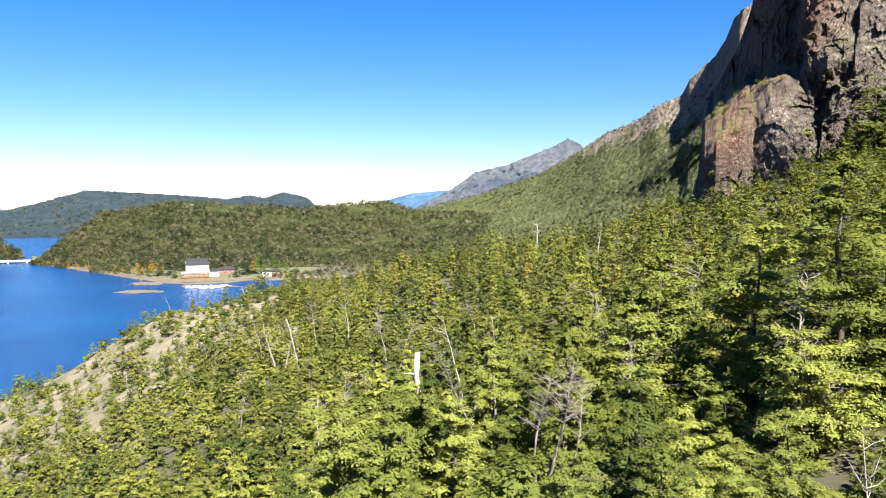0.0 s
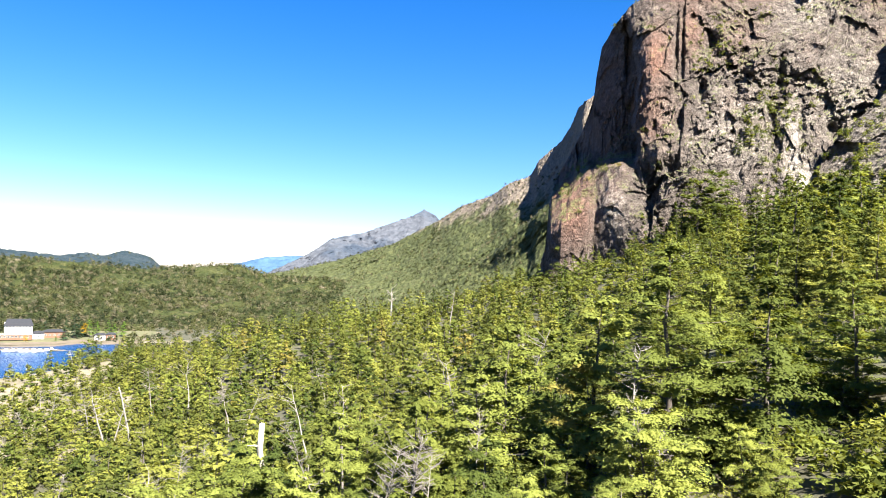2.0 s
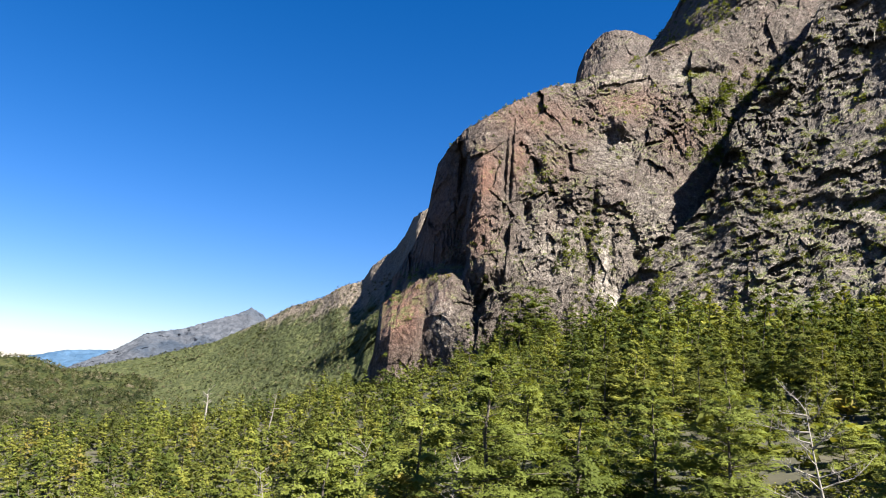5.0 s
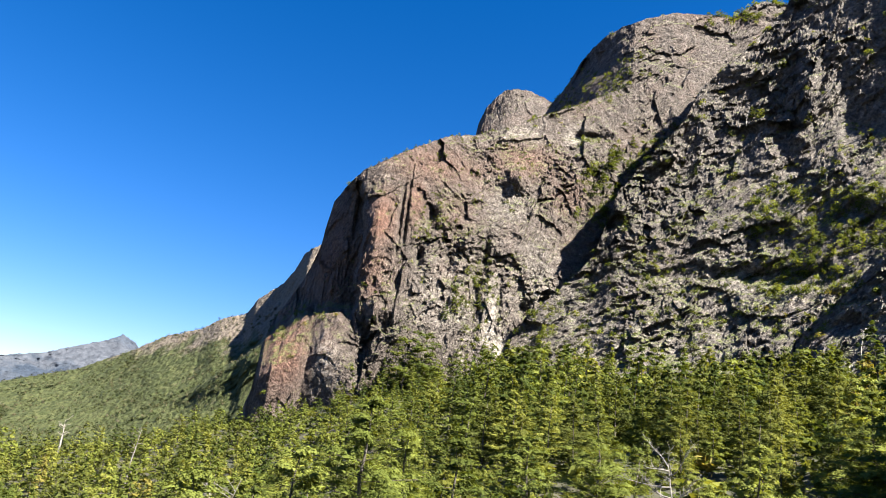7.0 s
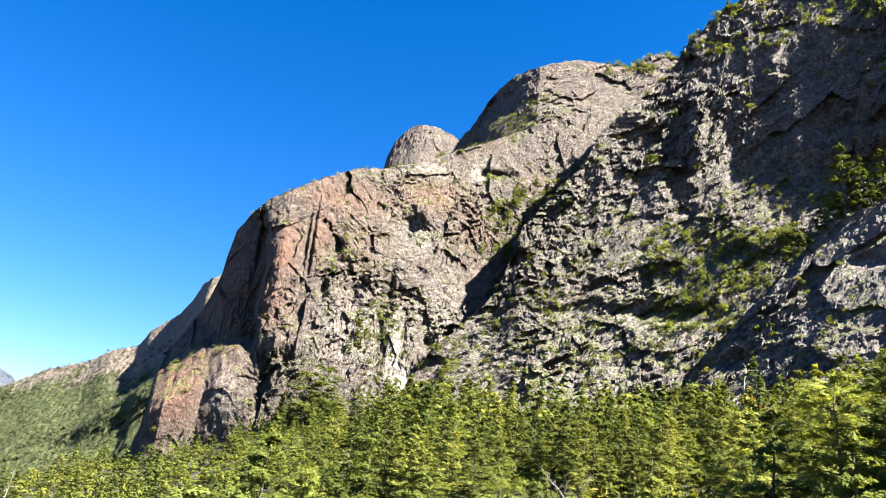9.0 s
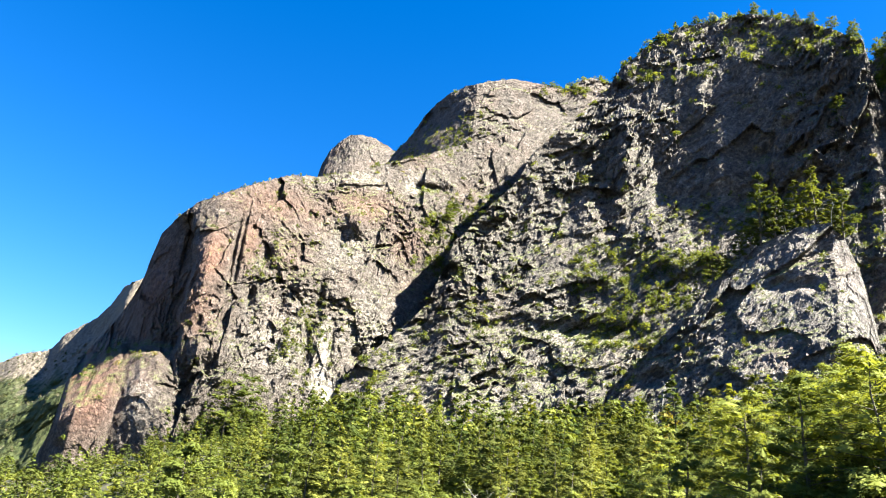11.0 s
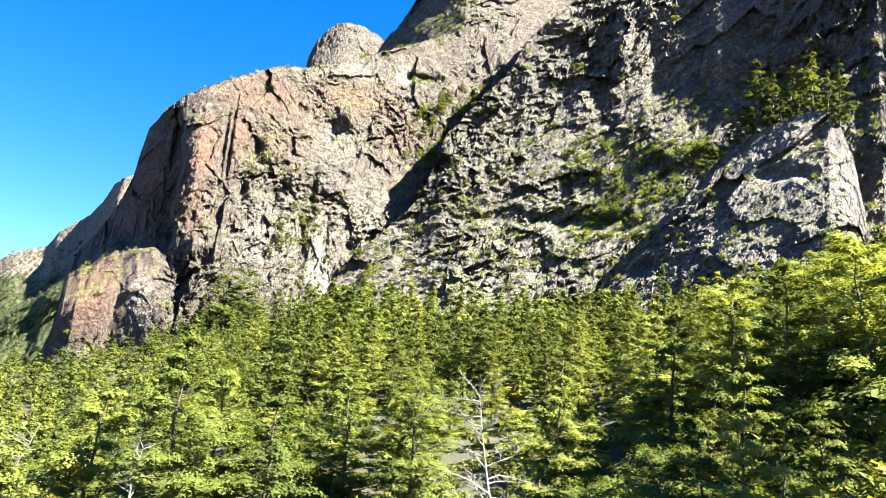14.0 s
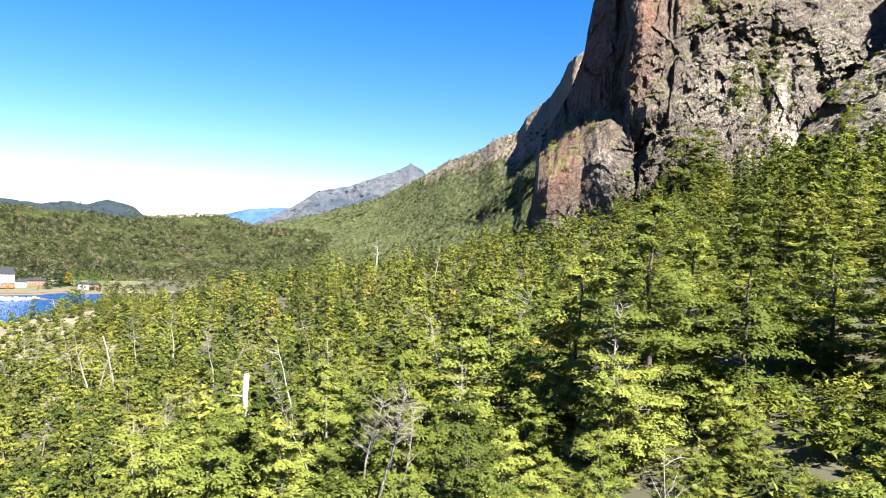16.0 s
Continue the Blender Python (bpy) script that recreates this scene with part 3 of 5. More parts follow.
tagged(shell("cliff_buttress", 18.4, 60, 600, 290,
    [(18.4, 0.0), (18.8, 0.6), (19.3, 2.4), (19.5, 5.8), (20.0, 7.7), (20.9, 9.5), (21.6, 10.8), (22.2, 12.2), (22.7, 14), (22.9, 15.8), (23.2, 17.6), (24.2, 19.2), (25.2, 20.3), (26.7, 21.4), (29.4, 22.8), (31.7, 23.9), (34.1, 24.2), (36.9, 25.0), (40.6, 26.4), (43.6, 27.4), (48, 29), (60, 31)],
    [(18.4, 350), (20, 318), (22, 290), (24, 271), (25.4, 262), (26.5, 257), (28, 256), (32, 260), (36, 268), (40, 284), (46, 312), (60, 380)],
    [(18.4, 362), (20, 344), (22, 308), (23.2, 297), (24.4, 290), (25.6, 282), (27, 279), (28.5, 284), (31, 304), (34, 325), (40, 345), (46, 370), (60, 430)],
    MAT_CLIFF, with_apron(with_alcove(relief_cliff(71, 8, 30, 32, 62, 0.6, 1.05, 0.25, [(27.0, 15.8, 0.9, 1.8), (30.0, 17.6, 0.6, 1.6), (39, 22.5, 2.0, 1.2)], 0.4, 0.09)),
        [(18.6, 3.4), (19.3, 6.9), (19.7, 7.8), (21.2, 8.6), (22.4, 9.2), (23.2, 9.0), (24.0, 9.4), (25.0, 9.4), (26.0, 8.4), (27.0, 6.6), (28.0, 4.0), (29.0, -5.0)],
        [(18.6, 278), (19.1, 265), (19.7, 258), (20.5, 254), (21.5, 254), (22.4, 255), (23.0, 258), (23.5, 256), (24.2, 253), (25.2, 251), (26.6, 249), (29.0, 254)], 200.0), back=40, drop=6, lean=2.0,
    dents=[(28.75, 17.6, 0.16, 2.6, 5), (30.6, 14.2, 0.35, 0.9, 8), (39.4, 11.0, 0.6, 0.6, 9), (34.6, 16.0, 1.3, 1.4, -7), (31.2, 17.6, 0.5, 1.2, 5), (35.5, 12.2, 0.5, 2.0, 6), (38.0, 21.5, 1.0, 0.9, -6), (27.0, 16.0, 1.0, 3.0, -6), (28.0, 10.0, 2.0, 1.2, -5), (38.3, 21.1, 0.55, 0.8, -5), (29.2, 17.4, 0.14, 2.0, 6), (33.0, 14.2, 0.35, 0.7, 5), (36.0, 15.6, 0.25, 1.6, 5), (37.4, 11.6, 0.3, 1.4, 4), (43.8, 24.7, 1.6, 0.3, 6)],
    stains=[(21.0, 6.0, 1.9, 3.2, 1.0), (27.2, 16.8, 1.2, 2.2, 0.95), (29.8, 18.5, 0.9, 2.0, 0.7), (31, 21.5, 4, 1.6, 0.55), (38.5, 22.5, 3, 1.4, 0.6), (33, 18, 2, 2, 0.3), (24.3, 7.2, 1.0, 1.6, 0.4), (42.5, 20, 2.0, 1.5, 0.35), (26.5, 13, 2.0, 3, 0.5), (23.5, 13, 2, 6, 0.6)],
    pales=[(36.9, 10.2, 0.7, 3.0, 1.0), (37.7, 7.4, 1.0, 1.6, 1.0), (42.5, 24.6, 0.9, 0.8, 0.9), (33.5, 11, 3.0, 3.5, 0.45), (40, 13, 3, 3, 0.45), (37.5, 19, 2.0, 2.0, 0.35), (24.4, 5.5, 0.9, 2.0, 0.6), (38, 24.6, 2.5, 0.7, 0.5)], rough=1.0),
    "tall weathered rock buttress with red-stained faces", "cliff", kind="structure")
# negative drop: unseen rise added behind the skyline, to throw the gully into shade
tagged(shell("cliff_ribs", 38.6, 80.5, 600, 290,
    [(38.6, 8.5), (39.7, 10.6), (42.5, 13.1), (44.5, 15.3), (45.6, 18.3), (46.3, 20.6), (48.9, 23.5), (51.4, 25.9), (52.5, 28.2), (56.3, 30.9), (58.8, 33.0), (60, 34.5), (62.3, 36.0), (64.8, 37.1), (68.2, 37.2), (70.7, 37.3), (74.7, 36.3), (77.3, 35.1), (79.0, 34.2), (79.8, 30), (80.5, 22)],
    [(38.6, 262), (41, 248), (44, 234), (48, 225), (52, 220), (60, 214), (70, 199), (78, 190), (80.5, 200)],
    [(38.6, 272), (41, 277), (44, 288), (48, 307), (52, 328), (60, 352), (66, 352), (70, 350), (78, 329), (80.5, 308)],
    MAT_RIBS, relief_cliff(81, 11, 32, 60, 44, 0.55, 1.3, 0.35, [(70, 32, 4, 3), (62, 24, 2.5, 2.5)], 0.40, 0.16, 0.24), back=50, drop=[(38.6, 6), (45.5, 0), (48, -14), (52, -25), (60, -28), (66, -14), (74, 0), (80.5, 6)], lean=0.60,
    dents=[(60.5, 28.5, 0.8, 2.6, -7), (57.3, 24.0, 1.0, 2.0, -6), (68.0, 27.0, 0.9, 2.2, -8), (73.0, 31.0, 1.2, 1.8, -8), (64.3, 20.0, 1.4, 1.0, -6), (70.5, 33.5, 1.2, 1.6, -6), (63.5, 25.5, 1.0, 2.6, 7), (57, 14.5, 5.0, 0.7, 6), (66.0, 30.5, 1.2, 3.0, 6), (72, 27.5, 3.5, 0.5, 6), (70.5, 24.5, 5.0, 1.2, 9), (60.2, 26.5, 0.7, 3.0, -5), (66.5, 31.5, 0.8, 2.2, -6), (77.0, 33.0, 1.3, 1.4, -7), (62.6, 19.0, 2.2, 1.0, 5)],
    pales=[(50, 9, 7, 3.0, 0.22), (57, 13.5, 5, 2.5, 0.25), (62, 20, 4, 2.5, 0.16), (63, 28, 1.0, 4, 0.2)], rough=1.3),
    "steep ribbed grey rock wall with ledges", "cliff", kind="structure")
tagged(shell("cliff_slab", 57.5, 78.2, 360, 170,
    [(57.5, 5), (59.3, 10.0), (61.2, 12.0), (63.2, 14.0), (66.7, 17.9), (68.5, 19.6), (70.2, 20.8), (73.2, 22.0), (75.6, 22.2), (76.4, 21.0), (77.2, 18.6), (77.8, 15.0), (78.2, 10)],
    [(57.5, 212), (63, 202), (70, 192), (76, 188), (78.2, 194)], [(57.5, 236), (63, 238), (70, 244), (76, 240), (78.2, 232)],
    MAT_SLAB, relief_cliff(91, 6.5, 26, 68, 40, 0.6, 1.1, 0.4, (), 0.4, 0.06), back=30, drop=4, lean=1.3,
    dents=[(72.5, 18.0, 2.2, 0.5, 4), (62, 11, 1.6, 0.7, 3)], stains=[(74, 19, 3, 1.5, 0.3), (72, 13, 3, 1.5, 0.3)], pales=[(66, 14, 4, 4, 0.12), (71, 19, 3, 1.5, 0.16)], rough=0.7),
    "sloping grey rock slab above the trees", "cliff", kind="structure")
tagged(shell("cliff_shaded", 77, 88, 200, 160, [(77, 31), (79.9, 32.9), (82, 33.6), (84.4, 34.2), (85.6, 30), (86.6, 20), (88, 8)],
    [(77, 278), (82, 256), (86, 234), (88, 224)], [(77, 356), (80, 350), (84, 336), (86, 304), (88, 270)], MAT_RIBS, relief_cliff(95, 8, 22, 84, 60, 0.4), back=50, drop=6, lean=1.2, rough=1.0),
    "shaded rock wall hung with small trees", "cliff", kind="structure")


# ---- trees ----
def part(name, bm, mat, parent, label=""):
    """Links a bmesh or a mesh as one object under a thing."""
    if isinstance(bm, bmesh.types.BMesh):
        me = bpy.data.meshes.new(name)
        bm.to_mesh(me)
        bm.free()
    else:
        me = bm
    if not me.materials:
        me.materials.append(mat)
    ob = new(name, me)
    ob.parent = parent
    if label:
        ob["label"] = label
    return ob


def tube(path, radii, sides, start=0):
    """Triangles of a tapered tube along a path; the end is closed to a point."""
    path = np.asarray(path, float)
    n = len(path)
    v, f = [], []
    for i in range(n):
        d = path[min(i + 1, n - 1)] - path[max(i - 1, 0)]
        d = d / (np.linalg.norm(d) + 1e-9)
        a = np.cross(d, (0.31, 0.95, 0.07) if abs(d[1]) < 0.9 else (1, 0, 0))
        a = a / (np.linalg.norm(a) + 1e-9)
        b = np.cross(d, a)
        for k in range(sides):
            w = math.tau * k / sides
            v.append(path[i] + radii[i] * (a * math.cos(w) + b * math.sin(w)))
    for i in range(n - 1):
        for k in range(sides):
            p, q = start + i * sides + k, start + i * sides + (k + 1) % sides
            f += [(p, q, q + sides), (p, q + sides, p + sides)]
    v.append(path[-1])
    tip = start + len(v) - 1
    f += [(start + (n - 1) * sides + k, start + (n - 1) * sides + (k + 1) % sides, tip) for k in range(sides)]
    return v, f


def leaf_tris(c, size, rng, tilt=0.45, lean=None, heading=None, slim=0.7):
    """One slender triangle a leaf spray, lying nearly level and pointing along heading, if given."""
    n = len(c)
    normal = np.array([0, 0, 1.0]) + rng.normal(0, tilt, (n, 3))
    if lean is not None:
        normal += lean
    normal /= np.linalg.norm(normal, axis=1, keepdims=True)
    w = rng.uniform(0, math.tau, n) if heading is None else heading + rng.normal(0, 0.75, n)
    a = np.stack([np.cos(w), np.sin(w), 0 * w], 1)
    a -= normal * (a * normal).sum(1, keepdims=True)
    a /= np.linalg.norm(a, axis=1, keepdims=True)
    b = np.cross(normal, a)
    s = (size * rng.uniform(0.6, 1.3, n))[:, None]
    h = slim / 2
    return np.stack([c + s * a * 0.75, c - s * a * 0.45 + s * b * h, c - s * a * 0.45 - s * b * h], 1).reshape(-1, 3)


def plate(rng, centre, out, side, long, wide, thick, dip, count, leaf, slim):
    """One level spray of foliage: a lobed, domed shelf of small leaves with a ragged fringe."""
    lobes, turn_a, turn_b = rng.randint(3, 6), rng.uniform(0, 6), rng.uniform(0, 6)

    def lobe(w):
        return 1 + 0.30 * np.sin(lobes * w + turn_a) + 0.16 * np.sin((2 * lobes + 1) * w + turn_b)

    def spot(w, rho, up):
        x, y = np.cos(w) * rho * lobe(w) * long, np.sin(w) * rho * lobe(w) * wide
        c = centre + x[:, None] * out + y[:, None] * side
        c[:, 2] += thick * (1 - rho ** 2) * up - dip * x - 0.14 * rho ** 2 * wide
        return c

    w = np.arange(6) * math.tau / 6 + turn_a
    rim, hub = spot(w, rng.uniform(0.5, 0.72, 6), rng.uniform(-0.1, 0.5, 6)), spot(np.zeros(1), np.zeros(1), np.array([0.62]))
    core = np.stack([rim, np.roll(rim, -1, 0), np.broadcast_to(hub, (6, 3))], 1).reshape(-1, 3)[:18 if count > 12 else 0]
    w = rng.uniform(0, math.tau, count)
    rho = rng.uniform(0, 1.1, count) ** 0.6
    c = spot(w, rho, 1.25 * rng.uniform(0, 1, count) ** 0.5)
    c[:, 2] += rng.normal(0, 0.16, count) * thick
    lean = (np.cos(w) * rho)[:, None] * out * 0.6 + (np.sin(w) * rho)[:, None] * side * 0.6 + out * (dip + 0.35)
    head = math.atan2(out[1], out[0]) + np.where(rho > 0.4, (w + math.pi) % math.tau - math.pi, 0) * 0.8
    return np.concatenate([core, leaf_tris(c, leaf, rng, 0.24, lean, head, slim)])


def beech(seed, height, spread, shape, tiers, ring, count, leaf, twigs=True, slim=0.8):
    """A southern beech: shelves of leaves in tiers round a leaning trunk. Gives leaf triangles, and wood as vertices and triangles."""
    rng = np.random.RandomState(seed)
    lean = rng.normal(0, 0.05, 2)
    n = 7 if twigs else 3
    k = np.linspace(0, 1, n)
    path = np.stack([height * lean[0] * k + rng.normal(0, 0.012 * height, n) * k, height * lean[1] * k + rng.normal(0, 0.012 * height, n) * k, height * 0.96 * k], 1)
    base = 0.013 * height + 0.03
    wv, wf = tube(path, base * (1 - 0.88 * k), 6 if twigs else 3)
    leaves = []
    for i in range(tiers * ring):
        u = min(1.0, max(0.0, (i // ring + 0.5 + rng.normal(0, 0.22)) / tiers))
        if shape == "cone":
            h, reach = 0.05 + 0.92 * u, spread * (1.2 * (1 - u) ** 0.9 + 0.08)
        elif shape == "broad":
            h, reach = 0.16 + 0.80 * u, spread * (1.1 * (1 - u ** 2.4) ** 0.6 * (0.62 + 0.38 * u) + 0.12)
        else:
            h, reach = 0.08 + 0.89 * u, spread * (1.2 * (1 - u) ** 0.85 * (0.62 + 0.38 * u) + 0.08)
        reach *= rng.uniform(0.55, 1.2)
        w = i * 2.3999 + rng.uniform(-0.4, 0.4)
        out = np.array([math.cos(w), math.sin(w), 0])
        side = np.array([-math.sin(w), math.cos(w), 0])
        rise = rng.uniform(-0.08, 0.18) + (0.32 * u if shape != "cone" else -0.14 + 0.35 * u * u)
        root = np.array([np.interp(h * height, path[:, 2], path[:, j]) for j in range(3)])
        if twigs:
            mid = root + out * reach * 0.5 + np.array([0, 0, rise * reach * 0.45])
            tip = root + out * reach * 0.95 + np.array([0, 0, rise * reach * 0.75])
            v, f = tube([root, mid, tip], [base * 0.34 * (1.1 - u), base * 0.2 * (1.1 - u), 0.012], 3, len(wv))
            wv, wf = wv + v, wf + f
        shelves = [(0.45, rng.uniform(-0.14, 0.14), 0.30, 1.0), (0.84, rng.uniform(-0.10, 0.10), 0.24, 1.0)]
        if twigs:
            shelves.append((rng.uniform(0.5, 0.75), rng.choice([-0.27, 0.27]), 0.22, 0.8))
        for s0, across, size, share in shelves:
            if rng.uniform() < 0.12:
                continue
            long = reach * size * rng.uniform(0.8, 1.2) + 0.10
            turn = 1.3 * across
            o, d = out * math.cos(turn) + side * math.sin(turn), side * math.cos(turn) - out * math.sin(turn)
            centre = root + out * reach * s0 + side * across * reach + np.array([0, 0, rise * reach * s0 * 0.85 + rng.normal(0, 0.03) * reach])
            leaves.append(plate(rng, centre, o, d, long, long * rng.uniform(0.5, 0.75), long * rng.uniform(0.26, 0.42) + 0.05, rng.uniform(-0.12, 0.16) - rise * 0.4, max(3, int(count * share * (0.3 + 0.7 * (long / (0.27 * spread)) ** 1.5))), leaf, slim))
    tip = np.array([path[-1, 0], path[-1, 1], height * 0.93])
    leaves.append(plate(rng, tip, np.array([1.0, 0, 0]), np.array([0, 1.0, 0]), 0.09 * spread + 0.08, 0.08 * spread + 0.08, 0.08 * height * (1.3 if shape == "cone" else 0.8), 0.0, max(4, count // 2), leaf, slim))
    return np.concatenate(leaves), np.array(wv), np.array(wf)


def dead_wood(seed, height, radius, forks, stretch=0.42, levels=3, sides=5, broken=False):
    """A bare tree or snag: a trunk, boughs and twigs."""
    rng = np.random.RandomState(seed)
    wv, wf = [], []

    def grow(root, way, length, rad, level):
        nonlocal wv, wf
        n = 6 if level == 0 else 4
        pts, d = [np.array(root)], np.array(way, float)
        for j in range(n):
            d = d + rng.normal(0, 0.10 + 0.10 * level, 3) + np.array([0, 0, 0.05 if level else 0.02])
            d /= np.linalg.norm(d)
            pts.append(pts[-1] + d * length / n)
        end = 0.55 if broken and level == 0 else 0.10
        v, f = tube(pts, rad * np.linspace(1, end, n + 1), sides if level == 0 else 4 if level == 1 else 3, len(wv))
        wv, wf = wv + v, wf + f
        if level + 1 < levels:
            for j in range(forks if level == 0 else max(3, forks // 2)):
                u = rng.uniform(0.55 if level == 0 and not broken else 0.25, 1.0)
                i = min(int(u * n), n - 1)
                q = pts[i] + (pts[i + 1] - pts[i]) * (u * n - i)
                w = rng.uniform(0, math.tau)
                side = np.array([math.cos(w), math.sin(w), rng.uniform(0.0, 0.75)])
                if level:
                    side = side * 0.9 + d * 0.7
                side /= np.linalg.norm(side)
                grow(q, side, length * stretch * rng.uniform(0.5, 1.15) * (1.15 - 0.5 * u), rad * 0.42 * (1.1 - 0.6 * u), level + 1)
    grow((0, 0, -0.5), (rng.normal(0, 0.06), rng.normal(0, 0.06), 1), height + 0.5, radius, 0)
    return np.array(wv), np.array(wf)


def tri_mesh(name, v, mat):
    return mesh_np(name, v, np.arange(len(v)).reshape(-1, 3), [mat], smooth=False)


def tree_thing(name, spec, leaf_mat, label, group):
    leaves, wv, wf = beech(*spec)
    thing = new(name)
    thing.empty_display_size = 0.2
    part("trunk", mesh_np("trunk", wv, wf, [MAT_BARK]), MAT_BARK, thing, "grey bark trunk and bare limbs")
    part("crown", tri_mesh("crown", leaves, leaf_mat), leaf_mat, thing)
    return tagged(thing, label, "tree", group)


class Grove:
    """Many trees joined into one mesh."""

    def __init__(self, name, leaf_mat, wood_mat=None):
        self.name, self.mats, self.v, self.f, self.m, self.tone, self.count = name, [leaf_mat, wood_mat or MAT_BARK], [], [], [], [], 0

    def plant(self, kind, where, yaw, scale, tone, flat=1.0):
        leaves, wv, wf = kind
        c, s = math.cos(yaw), math.sin(yaw)
        turn = np.array([[c, s, 0], [-s, c, 0], [0, 0, 1]]) @ np.diag([scale, scale, scale * flat])
        pts = np.concatenate([leaves, wv]) if len(wv) else leaves
        self.v.append(pts @ turn + np.asarray(where))
        lf = np.arange(len(leaves)).reshape(-1, 3)
        fs = np.concatenate([lf, wf + len(leaves)]) if len(wv) else lf
        self.f.append(fs + self.count)
        self.m.append(np.concatenate([np.zeros(len(lf), int), np.ones(len(fs) - len(lf), int)]))
        self.tone.append(np.full(len(pts), tone))
        self.count += len(pts)

    def done(self, label, category):
        if not self.v:
            return None
        me = mesh_np(self.name, np.concatenate(self.v), np.concatenate(self.f), self.mats, np.concatenate(self.m), False, {"tone": np.concatenate(self.tone)})
        return tagged(new(self.name, me), label, category, kind="stuff")


def cliff_foot(az):
    """Where the rock begins, metres out."""
    a = smooth_curve([(18.4, 332), (22, 300), (26, 262), (32, 260), (38.6, 256), (44, 222), (52, 208), (57.5, 208), (63, 198), (70, 188), (76, 184), (78.4, 188), (79, 190), (92, 150), (104, 120)], az)
    return a if az > 18.4 else 1e9


def scatter(r0, r1, gap, seed, az0=-37.0, az1=93.0):
    """Jittered places (az, r) on the slope, between two distances."""
    rng = np.random.RandomState(seed)
    out = []
    m = int(r1 / gap) + 1
    for i in range(-m, m + 1):
        for j in range(-m, m + 1):
            x = (i + 0.5 * (j % 2) + rng.uniform(-0.42, 0.42)) * gap
            y = (j * 0.87 + rng.uniform(-0.42, 0.42)) * gap
            r, az = math.hypot(x, y), math.degrees(math.atan2(x, y))
            if r0 <= r < r1 and az0 < az < az1 and r < cliff_foot(az) + 2:
                out.append((az, r, rng.uniform(0, 1), rng.uniform(0, 1)))
    return out


def tall(az, r):
    """Usual height of the trees there."""
    h = float(np.interp(az, [-32, -20, -8, 10, 26, 62, 90], [4.6, 5.4, 6.2, 6.6, 6.8, 7.0, 8.5]))
    if az > 28 and r > 85:
        h += 4.2 * min(1.0, (az - 28) / 9) * min(1.0, (r - 85) / 40)
    return h


def bare(az, r):
    """How open the wood is: bare ground towards the point, with clearings elsewhere."""
    x, y = math.sin(radians(az)) * r, math.cos(radians(az)) * r
    n = float(fbm(np.array([[x * 0.03, y * 0.03, 3.3]]), 3, 21)[0])
    open_shore = 0.32 * max(0.0, min(1.0, (-az - 11) / 8)) * max(0.0, min(1.0, (r - 165) / 50))
    return n < (0.24 if az < 5 and r > 60 else 0.24 if r > 130 else 0.0) + open_shore


GROUP = "southern beech trees on the slope"
KINDS = ["broad", "cone", "mid", "mid", "cone"]
NEAR = [tree_thing("beech_tree", (100 + i, 7.0, (3.5, 2.7, 3.2, 4.0, 3.0)[i], KINDS[i], 9, 5, 215, 0.082, True, 0.85), MAT_LEAF_DARK if i in (1, 4) else MAT_LEAF, "dark green conical beech tree with leaf tiers" if i in (1, 4) else "bright green beech tree with level leaf tiers", GROUP) for i in range(5)]
MIDS = [tree_thing("beech_tree", (200 + i, 7.0, (3.3, 2.5, 3.0, 3.7, 2.8)[i], KINDS[i], 8, 5, 150, 0.115, True, 0.85), MAT_LEAF_DARK if i in (1, 4) else MAT_LEAF, "dark green beech tree with fanned leaf tiers" if i in (1, 4) else "yellow-green beech tree with fanned leaf tiers", GROUP) for i in range(5)]
BIGS = [tree_thing("beech_tree", (250 + i, 7.0, (2.9, 2.5)[i], ("mid", "broad")[i], (12, 10)[i], 5, 270, 0.062, True, 0.85), MAT_LEAF, "tall yellow-green beech tree with spreading leaf tiers", GROUP) for i in range(2)]
used = set()


def stand(kind, az, r, height, yaw, sink=0.25):
    m = pose(*polar(az, r, float(ground_z(az, r)) - sink), 0, 0, yaw) @ Matrix.Diagonal((height / 7.0,) * 3 + (1,))
    if kind.name not in used:
        used.add(kind.name)
        kind.matrix_world = m
        return kind
    ob = copy_thing(kind, Matrix.Identity(4))
    ob.matrix_world = m
    return ob


# larger trees that stand out singly: azimuth, distance, elevation of the top, kind
for az, r, top, kind in [(72.8, 46, 12.2, 0), (77.5, 50, 13.0, 1), (69.0, 48, 10.6, 1), (88.6, 24, 24.0, 1), (64.0, 52, 7.2, 0), (75.2, 56, 12.8, 1), (80.5, 54, 13.4, 0), (83.5, 46, 14.5, 1), (28.8, 50, 3.6, 0), (31.0, 54, 1.6, 0), (46.0, 52, 2.4, 1), (57, 46, 3.0, 0)]:
    stand(BIGS[kind], az, r, r * math.tan(radians(top)) - float(ground_z(az, r)), az * 37)
for az, r, top, kind in [(47.0, 27, -5.5, 2), (49.6, 24, -8.5, 4), (55.6, 25, -6.5, 0), (44.5, 23, -9.0, 2), (59.5, 24, -4.5, 2), (63.0, 25, -1.5, 0), (66.8, 25, 0.5, 4), (70.5, 24, 1.5, 2)]:
    stand(NEAR[kind], az, r, r * math.tan(radians(top)) - float(ground_z(az, r)), az * 37)
for az, r, top, kind in [(23.0, 55, -0.4, 2), (16.5, 58, -2.9, 3), (-2.5, 51.5, -13.2, 2), (-1.2, 50, -13.0, 4), (-3.6, 49, -14.0, 0), (35.5, 52, 1.4, 4), (41, 56, 2.0, 3)]:
    stand(MIDS[kind], az, r, r * math.tan(radians(top)) - float(ground_z(az, r)), az * 53)
